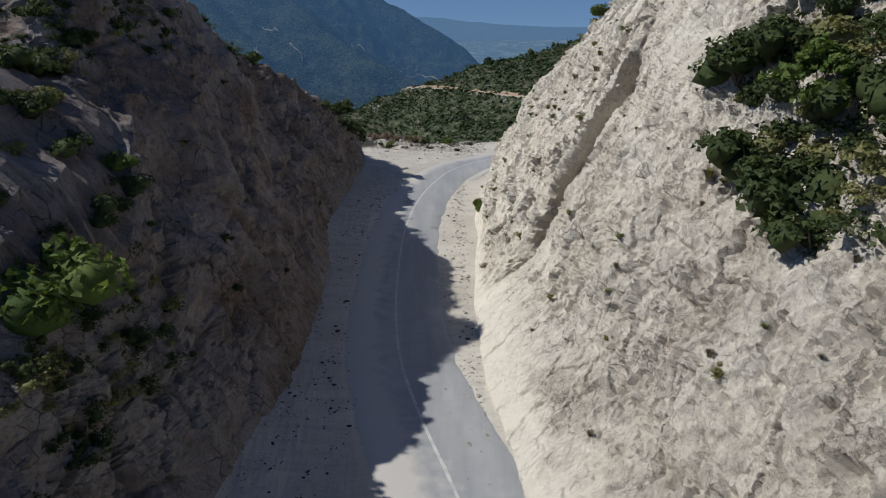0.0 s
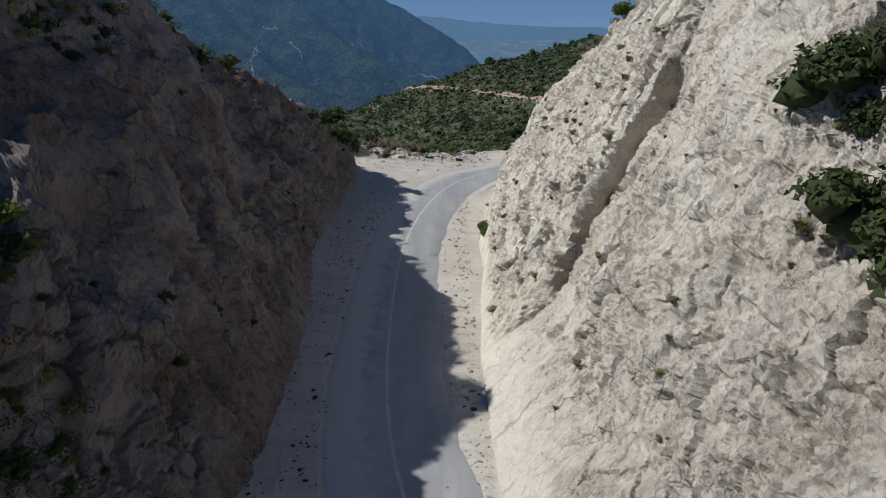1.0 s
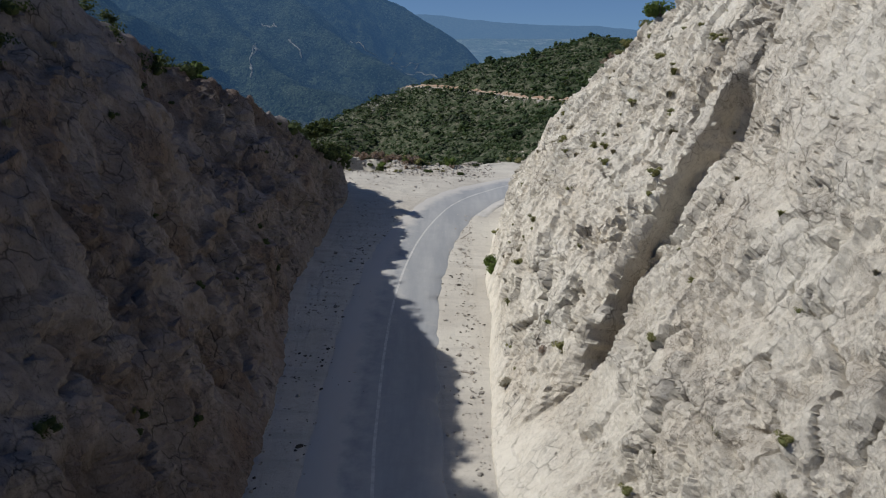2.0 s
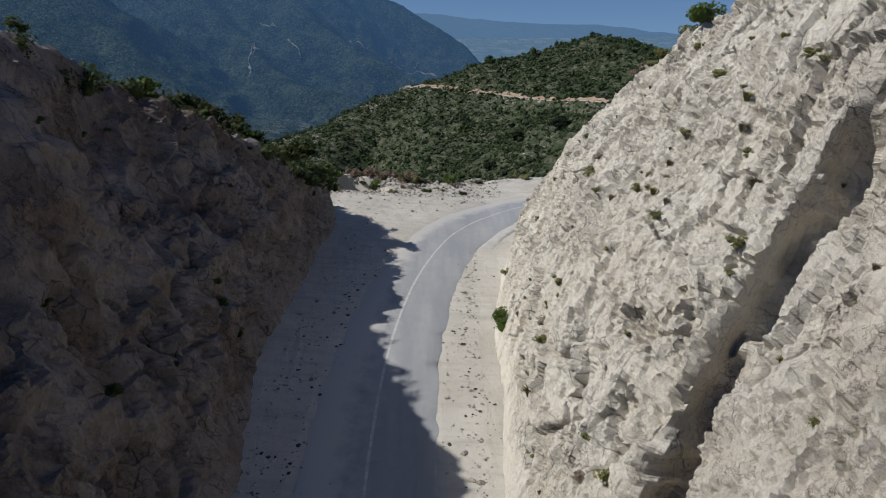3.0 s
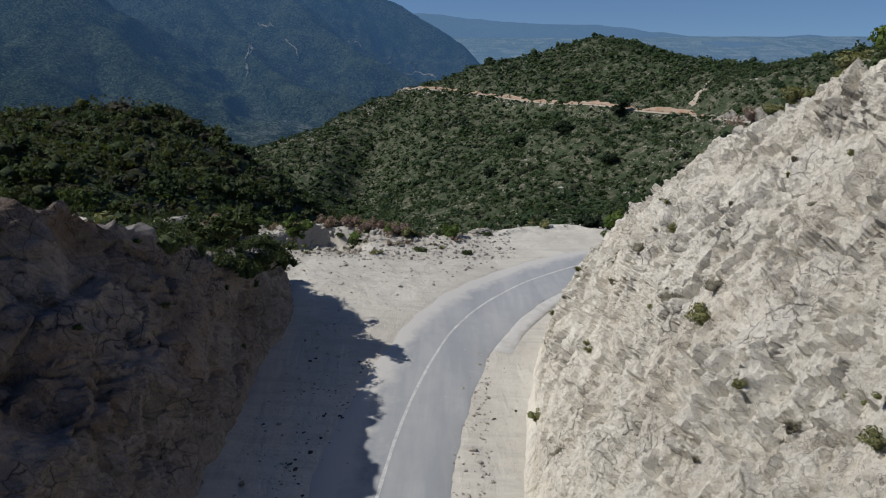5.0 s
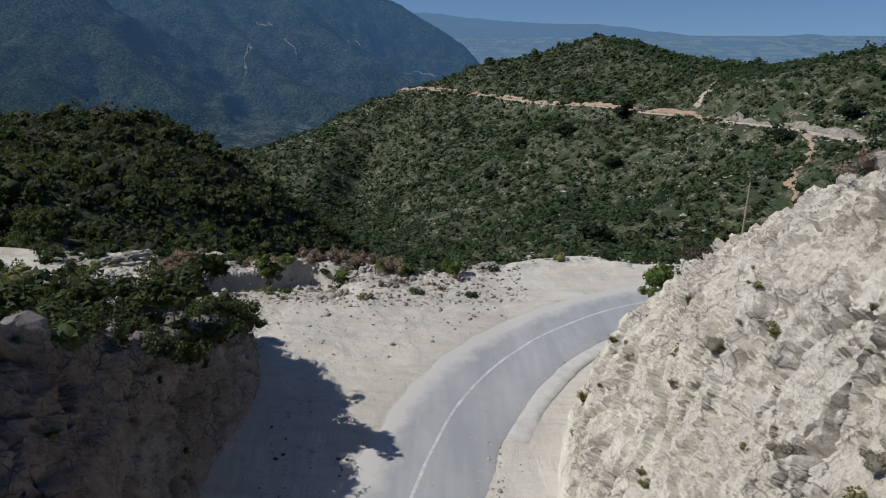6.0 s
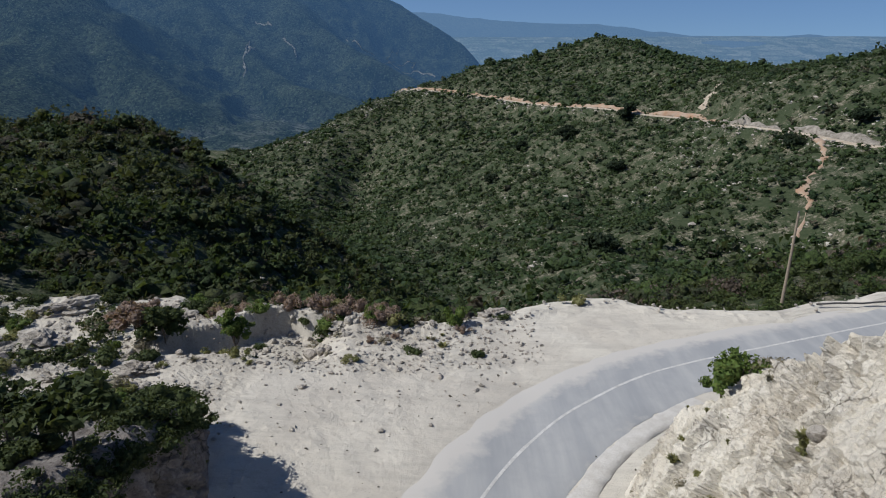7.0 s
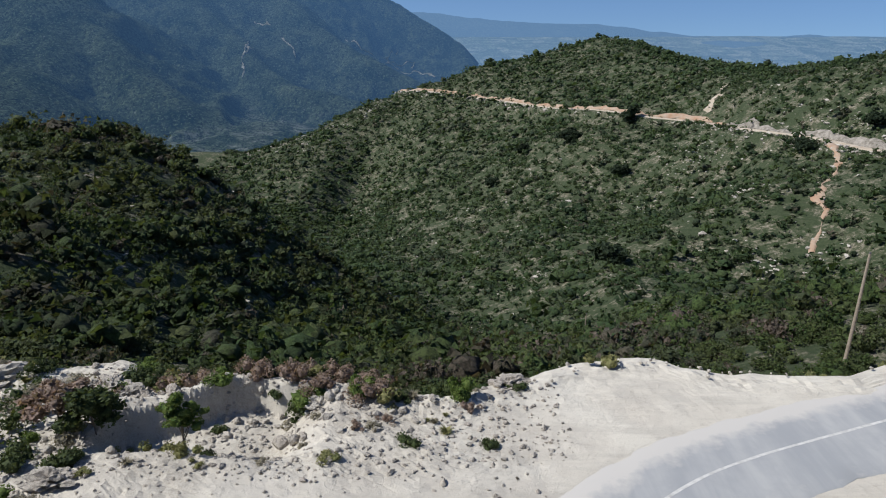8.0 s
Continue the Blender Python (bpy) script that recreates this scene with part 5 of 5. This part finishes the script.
t7 = tree(LEAF_DARK, 77, "dark multi-stemmed young tree on the rubble", 2.7, 1.5, 10, 3, -0.1, 0.4)
t7.matrix_world = Matrix.Translation((-22.4, 122.4, floor_at(-22.4, 122.4)))

# low scrub on the stony ground behind the spur
plot = np.random.default_rng(61)
px, py = plot.uniform(-62, -27, 85), plot.uniform(111, 131, 85)
pz = np.array([floor_at(a, b) for a, b in zip(px, py)])
scatter("brushwood", np.stack([px, py, pz - 0.15], 1)[:60], plot.uniform(0.5, 1.4, 60), FINE_T, LEAF_DARK, "dark low scrub on stony ground behind the spur", "scrub", 62)
scatter("brushwood", np.stack([px, py, pz - 0.15], 1)[60:], plot.uniform(0.3, 0.9, 25), FINE_T, LEAF_OLIVE, "olive herbs on stony ground behind the spur", "scrub", 63)

# the lay-by and its rim
RIM_PLANTS_LOW = (
    (-17.6, 121.4, "olive", 0.9, 1.2), (-15.7, 121.9, "dark", 0.8, 1), (-16.3, 120.4, "olive", 0.7, 1.2), (-14.9, 119.4, "olive", 0.45, 1), (-26.2, 121.6, "bright", 0.6, 1.4),
    (-24.0, 121.4, "grey", 0.8, 1), (-2.8, 123.0, "dark", 0.75, 1), (-7.7, 120.7, "olive", 0.8, 0.7), (2.5, 123.3, "grey", 0.35, 1), (0.6, 128.6, "bright", 1.0, 1.6),
    (-0.6, 129.2, "dark", 1.0, 1.3), (-4.5, 127.6, "olive", 1.2, 1.2), (-6.5, 128.0, "bright", 0.9, 1.4), (12.9, 134.4, "olive", 1.1, 1.1), (5.0, 130.6, "dark", 0.7, 1),
    (-5.2, 124.6, "grey", 0.5, 1), (-11.5, 120.2, "grey", 0.45, 1), (-29.5, 121.5, "olive", 0.7, 1), (-21.0, 118.2, "olive", 0.5, 0.8), (-19.0, 119.2, "tuft", 0.5, 1),
)
RIM_PLANTS_MID = (
    (-28.0, 119.0, "tuft", 0.5, 1), (-32.0, 117.5, "olive", 0.8, 1), (-9.6, 123.0, "grey", 0.4, 1), (-1.2, 125.6, "tuft", 0.45, 1), (36.8, 138.8, "dark", 1.2, 1.2),
    (39.5, 138.5, "olive", 1.2, 1.0), (30.0, 134.2, "olive", 0.9, 1.0), (45.0, 134.0, "dark", 1.2, 1.0),
)
for x, y, kind, size, tall in RIM_PLANTS_LOW + RIM_PLANTS_MID:
    plant(kind, (x, y, floor_at(x, y) - 0.05), size, tall)

for k in range(46):
    x, y = pick.uniform(-48, -19), pick.uniform(112, 131)
    plant(pick.choice(("dark", "olive", "dark", "grey", "bright")), (x, y, floor_at(x, y) - 0.05), pick.uniform(0.5, 1.3))
for k in range(38):
    x = pick.uniform(-36, 4)
    y = float(pad_edge(np.array([x]))[0]) - min(abs(pick.gauss(0, 4.0)), 7.5) + 0.5
    plant(pick.choice(("olive", "grey", "tuft", "dark", "dry")), (x, y, floor_at(x, y) - 0.05), pick.uniform(0.25, 0.7))

# brown and green bushes close behind the pit's back wall
for k in range(26):
    x = pick.uniform(-24, -3)
    y = float(pad_edge(np.array([x]))[0]) + pick.uniform(-1.6, 1.6)
    plant(pick.choice(("dry", "dark", "olive", "dry", "bright")), (x, y, floor_at(x, y) - 0.05), pick.uniform(0.7, 1.3))

# large dark trees in the valley
for x, y, h, w in ((62, 315, 7.5, 5.5), (66, 319, 6.0, 4.5), (101, 607, 8.5, 6.5), (106, 610, 7.5, 6), (147, 606, 9.5, 6), (152, 610, 8, 5), (70, 640, 7, 5), (40, 600, 7, 5), (120, 520, 6, 5), (176, 400, 6, 5), (205, 395, 6, 5)):
    ob = tree(LEAF_DEEP, int(x + y), "broad dark evergreen tree standing in the scrub", h, w, 12, 0, 0.2, 0.35)
    ob.matrix_world = Matrix.Translation((x, y, float(hill_z(np.array([x]), np.array([y]))[0])))


# ---------------------------------------------------------------- stones
def boulder(seed, label):
    """A broken block about one metre across."""
    bm = bmesh.new()
    bmesh.ops.create_icosphere(bm, subdivisions=2, radius=0.5)
    r = random.Random(seed)
    stretch = Vector((r.uniform(0.8, 1.2), r.uniform(0.7, 1.0), r.uniform(0.5, 0.75)))
    planes = [(Vector((r.gauss(0, 1), r.gauss(0, 1), r.gauss(0, 1))).normalized(), r.uniform(0.26, 0.42)) for _ in range(11)]
    for v in bm.verts:
        for n, d in planes:
            over = v.co.dot(n) - d
            if over > 0:
                v.co -= n * over
        v.co = Vector(a * b for a, b in zip(v.co, stretch)) * (1 + 0.06 * noise.noise(v.co * 6))
    ob = part("boulder", bm, ROCK_LOOSE, None)
    return tagged(ob, label, "boulder", "boulders on the rubble")


ROCKS = [boulder(601 + k, "angular pale limestone boulder lying on rubble") for k in range(5)]
rock_first = set()


def lay(place, size, rnd):
    proto = rnd.choice(ROCKS)
    m = Matrix.Translation((float(place[0]), float(place[1]), float(place[2]) + 0.12 * size)) @ Euler((rnd.uniform(-0.5, 0.5), rnd.uniform(-0.5, 0.5), rnd.uniform(0, 6.28))).to_matrix().to_4x4() @ Matrix.Diagonal((size, size, size, 1))
    if proto.name not in rock_first:
        rock_first.add(proto.name)
        proto.matrix_world = m
        return
    copy_thing(proto, Matrix()).matrix_basis = m


rk = random.Random(5)
for x, y, s in ((-11.4, 124.4, 1.6), (-10.4, 124.0, 1.3), (-24.3, 120.6, 1.0), (-13.8, 121.3, 0.8), (-8.5, 127.4, 1.2), (3.6, 130.6, 1.0), (5.2, 131.2, 0.9), (-20.5, 120.5, 0.9), (-27.0, 124.5, 1.4), (-30.0, 125.5, 1.6), (-19.5, 127.5, 1.3)):
    lay((x, y, floor_at(x, y)), s, rk)
for k in range(120):
    x = rk.uniform(-36, 4)
    y = float(pad_edge(np.array([x]))[0]) - abs(rk.gauss(0, 3.6)) + 0.3
    lay((x, y, floor_at(x, y)), rk.uniform(0.25, 0.9), rk)
for k in range(40):
    x = rk.uniform(4, 42)
    y = float(pad_edge(np.array([x]))[0]) - abs(rk.gauss(0, 1.0)) + 0.3
    lay((x, y, floor_at(x, y) + 0.2), rk.uniform(0.18, 0.5), rk)
for x, y, z, s in ((18.4, 92.4, 15.2, 2.0), (18.2, 93.6, 13.8, 1.7), (17.4, 95.2, 12.2, 1.6), (17.0, 96.2, 10.8, 1.2), (19.0, 90.0, 17.2, 1.6), (15.2, 104.2, 5.4, 0.7), (12.4, 95.2, 8.0, 1.1), (11.8, 72.5, 7.2, 1.2)):
    lay(on(EAST, x, y, z), s, rk)


def crag(seed, label):
    """A jagged outcrop of bedrock about two metres across, split by joints."""
    bm = bmesh.new()
    bmesh.ops.create_icosphere(bm, subdivisions=4, radius=1.0)
    p = np.array([v.co[:] for v in bm.verts])
    wave = np.stack([fbm(p * 1.5, 3, seed + k) for k in range(3)], 1)
    b1, e1 = blocks(p * 1.6 + 0.3 * wave, seed)
    b2, e2 = blocks(p * 4.0 + 0.3 * wave, seed + 5)
    r = 0.85 + 0.45 * b1 + 0.16 * b2 + 0.05 * fbm(p * 7, 3, seed + 9) - 0.22 * smooth(0.15, 0.0, e1) - 0.08 * smooth(0.15, 0.0, e2)
    for v, k in zip(bm.verts, r):
        v.co = Vector((v.co.x * k, v.co.y * k, max(v.co.z, -0.35) * k * 0.8))
    ob = part("rock_outcrop", bm, ROCK_LOOSE, None)
    return tagged(ob, label, "rock outcrop", "outcrops on the rim")


CRAGS = [crag(641 + k, "jagged pale bedrock outcrop standing out of the rubble") for k in range(3)]
cr = random.Random(9)
for n, (x, y, sx, sy, sz) in enumerate(((-22.6, 127.0, 1.5, 1.1, 0.9), (-27.5, 127.6, 2.0, 1.2, 1.1), (-31.5, 121.5, 2.4, 1.8, 1.5), (-36.0, 119.5, 3.0, 1.8, 1.8), (-24.0, 127.8, 1.6, 1.2, 1.1), (-9.4, 127.4, 1.0, 0.8, 0.7), (-33.0, 128.5, 3.0, 1.2, 1.3), (-28.0, 117.0, 1.8, 1.3, 1.0), (-22.4, 117.6, 1.5, 1.0, 0.8), (4.4, 131.2, 1.6, 0.9, 0.8))):
    ob = CRAGS[n % 3] if n < 3 else copy_thing(CRAGS[n % 3], Matrix())
    ob.matrix_basis = Matrix.Translation((x, y, floor_at(x, y) + 0.1 * sz)) @ Matrix.Rotation(cr.uniform(-0.5, 0.5), 4, "Z") @ Matrix.Diagonal((sx, sy, sz, 1))


def gravel(name, places, sizes, material, label, category, seed, flat=0.6):
    """Loose stones in one mesh."""
    r = np.random.default_rng(seed)
    shapes = []
    for k in range(5):
        bm = bmesh.new()
        bmesh.ops.create_icosphere(bm, subdivisions=1, radius=0.5)
        v = np.array([w.co[:] for w in bm.verts]) * (1 + 0.30 * r.normal(size=(len(bm.verts), 1))) * (1, 0.8, flat)
        shapes.append((v, np.array([[w.index for w in f.verts] for f in bm.faces])))
        bm.free()
    return scatter(name, places, sizes, shapes, material, label, category, seed, False)


def on_floor(x, y):
    return np.stack([x, y, verge_z(x, y) + 0.02], 1)


gr = np.random.default_rng(8)
x, y = gr.uniform(-34, 8, 4200), gr.uniform(110, 131, 4200)
k = (y < pad_edge(x) - 0.2) & ((y > 118 + 0.25 * np.abs(x + 10) * (x > -10)) | (x < -16) | (gr.uniform(size=4200) < 0.12))
for a, b in zip(*road_line(2.0)[:2]):
    k &= np.hypot(x - a, y - b) > 4.6
gravel("loose_stones", on_floor(x[k], y[k]), gr.gamma(2.2, 0.09, int(k.sum())), ROCK_LOOSE, "loose limestone rubble on the lay-by", "rubble", 1)
y = gr.uniform(15, 104, 2600)
side = gr.uniform(size=2600)
x = np.where(side < 0.5, -11.5 - gr.gamma(2, 0.4, 2600) + gr.gamma(1.5, 1.0, 2600), 2.6 - gr.gamma(1.4, 0.9, 2600)) + 0.06 * np.maximum(y - 85, 0)
gravel("loose_stones", on_floor(x, y), gr.gamma(2, 0.05, 2600), ROCK_LOOSE, "small loose stones along the road verges", "rubble", 2)
DUNG = plain_material("dark_dung", (0.045, 0.038, 0.030), (0.075, 0.062, 0.048), 8.0, 0.95)
y = gr.uniform(18, 98, 340)
x = np.where(gr.uniform(size=340) < 0.82, gr.normal(-7.0, 1.9, 340), gr.normal(0.4, 1.9, 340)) + 0.05 * np.maximum(y - 88, 0)
near = np.repeat(np.stack([x, y], 1), 3, 0) + gr.normal(0, 0.35, (1020, 2))
gravel("dung_pats", on_floor(near[:, 0], near[:, 1]), gr.gamma(2.6, 0.058, 1020), DUNG, "dark dried dung and stones strewn on the road", "dung", 3, 0.22)
x, y = gr.uniform(-12, 14, 90), gr.uniform(98, 122, 90)
gravel("dung_pats", on_floor(x, y), gr.gamma(3.0, 0.045, 90), DUNG, "dark dung pats on the lay-by", "dung", 4, 0.25)
hx = hillside(3400, -170, 330, 135, 640, 31, 0.05, 0.0, 25.0)
bx = np.repeat(FAR_LINE, 4, 0) + gr.normal(0, 3.0, (len(FAR_LINE) * 4, 2)) + (-6, -4)
nx_ = hillside(1300, -150, 0, 150, 285, 33, -0.2, 0.0, 12.0)
# bare stony patches between the bushes
patches = []
for a, b, n, wide in ((164, 504, 60, 7), (159, 471, 60, 7), (154, 487, 40, 5), (169, 459, 40, 6), (-76, 729, 60, 9), (-48, 663, 50, 6), (-66, 681, 40, 6), (-56, 261, 50, 3), (-77, 227, 40, 4), (-84, 226, 30, 4), (43, 344, 25, 4), (145, 383, 30, 4), (109, 292, 40, 4), (116, 302, 40, 4), (135, 305, 25, 3), (182, 384, 50, 6), (34, 459, 25, 5), (120, 467, 25, 5), (70, 566, 40, 8), (194, 462, 60, 7), (200, 416, 80, 8), (202, 389, 60, 7), (-190, 955, 45, 8), (-165, 980, 45, 8), (-215, 935, 40, 8), (-250, 925, 35, 9), (-140, 960, 40, 9), (-105, 1010, 50, 7), (-85, 1035, 50, 6), (-175, 900, 40, 9)):
    patches.append(np.stack([gr.normal(a, wide, n), gr.normal(b, 2.2 * wide, n)], 1))
patches = np.concatenate(patches)
patches = np.stack([patches[:, 0], patches[:, 1], hill_z(patches[:, 0], patches[:, 1]) + 0.2], 1)
hx = np.concatenate([hx, patches, nx_, np.stack([bx[:, 0], bx[:, 1], hill_z(bx[:, 0], bx[:, 1])], 1)])
gravel("outcrops", hx, gr.gamma(2.2, 0.42, len(hx)) * np.where(hx[:, 1] < 290, 0.6, np.where(hx[:, 1] > 800, 2.0, 1.15)), ROCK_LOOSE, "pale limestone outcrops among the scrub", "outcrops", 5, 0.55)


# ---------------------------------------------------------------- road furniture
def span(lo, hi):
    y, q = road_line(0.4)[1::3]
    on_ = (y > lo) & (y < hi) & (y > 60)
    return q[on_].min(), q[on_].max()


a, b = span(102.5, 121.0)
tagged(strip("trim_gutter", (4.1, 4.4, 4.9, 5.5, 5.6), 0.035, CONCRETE, a, b, 0.14, 31), "pale concrete gutter along the inside of the bend", "gutter", kind="structure")

WOOD = plain_material("weathered_pole_wood", (0.30, 0.25, 0.19), (0.20, 0.165, 0.125), 5.0, 0.9)
STEEL = plain_material("dark_steel", (0.05, 0.05, 0.05), (0.09, 0.085, 0.08), 6.0, 0.5)


def utility_pole(x, y, z, height):
    ob = empty("utility_pole", Matrix.Translation((x, y, z)), "weathered bare wooden utility pole at the roadside", "pole")
    bm = bmesh.new()
    tube(bm, [(0, 0, 0), (0.03, 0, height * 0.5), (0.02, 0.02, height)], (0.17, 0.145, 0.105), 10)
    part("shaft", bm, WOOD, ob)
    bm = bmesh.new()
    bmesh.ops.create_cone(bm, cap_ends=True, segments=10, radius1=0.125, radius2=0.06, depth=0.14, matrix=Matrix.Translation((0.02, 0.02, height + 0.05)))
    part("cap", bm, STEEL, ob, "dark metal cap")
    return ob


utility_pole(36.1, 140.0, -8.6, 11.8)
utility_pole(34.0, 228.0, float(hill_z(np.array([34.0]), np.array([228.0]))[0]) - 0.3, 6.5)

# a thin dark line along the road edge, modelled as a tube
pipe = empty("edge_tube", Matrix.Translation((35.6, 133.2, floor_at(35.6, 133.2) + 0.28)), "thin dark tube lying along the road edge", "pipe")
bm = bmesh.new()
tube(bm, [(0, 0, 0), (2.2, 0.25, 0.02), (4.6, 0.3, -0.03), (8.5, 0.9, 0.0)], (0.09, 0.09, 0.09, 0.09), 8)
part("tube_length", bm, STEEL, pipe)
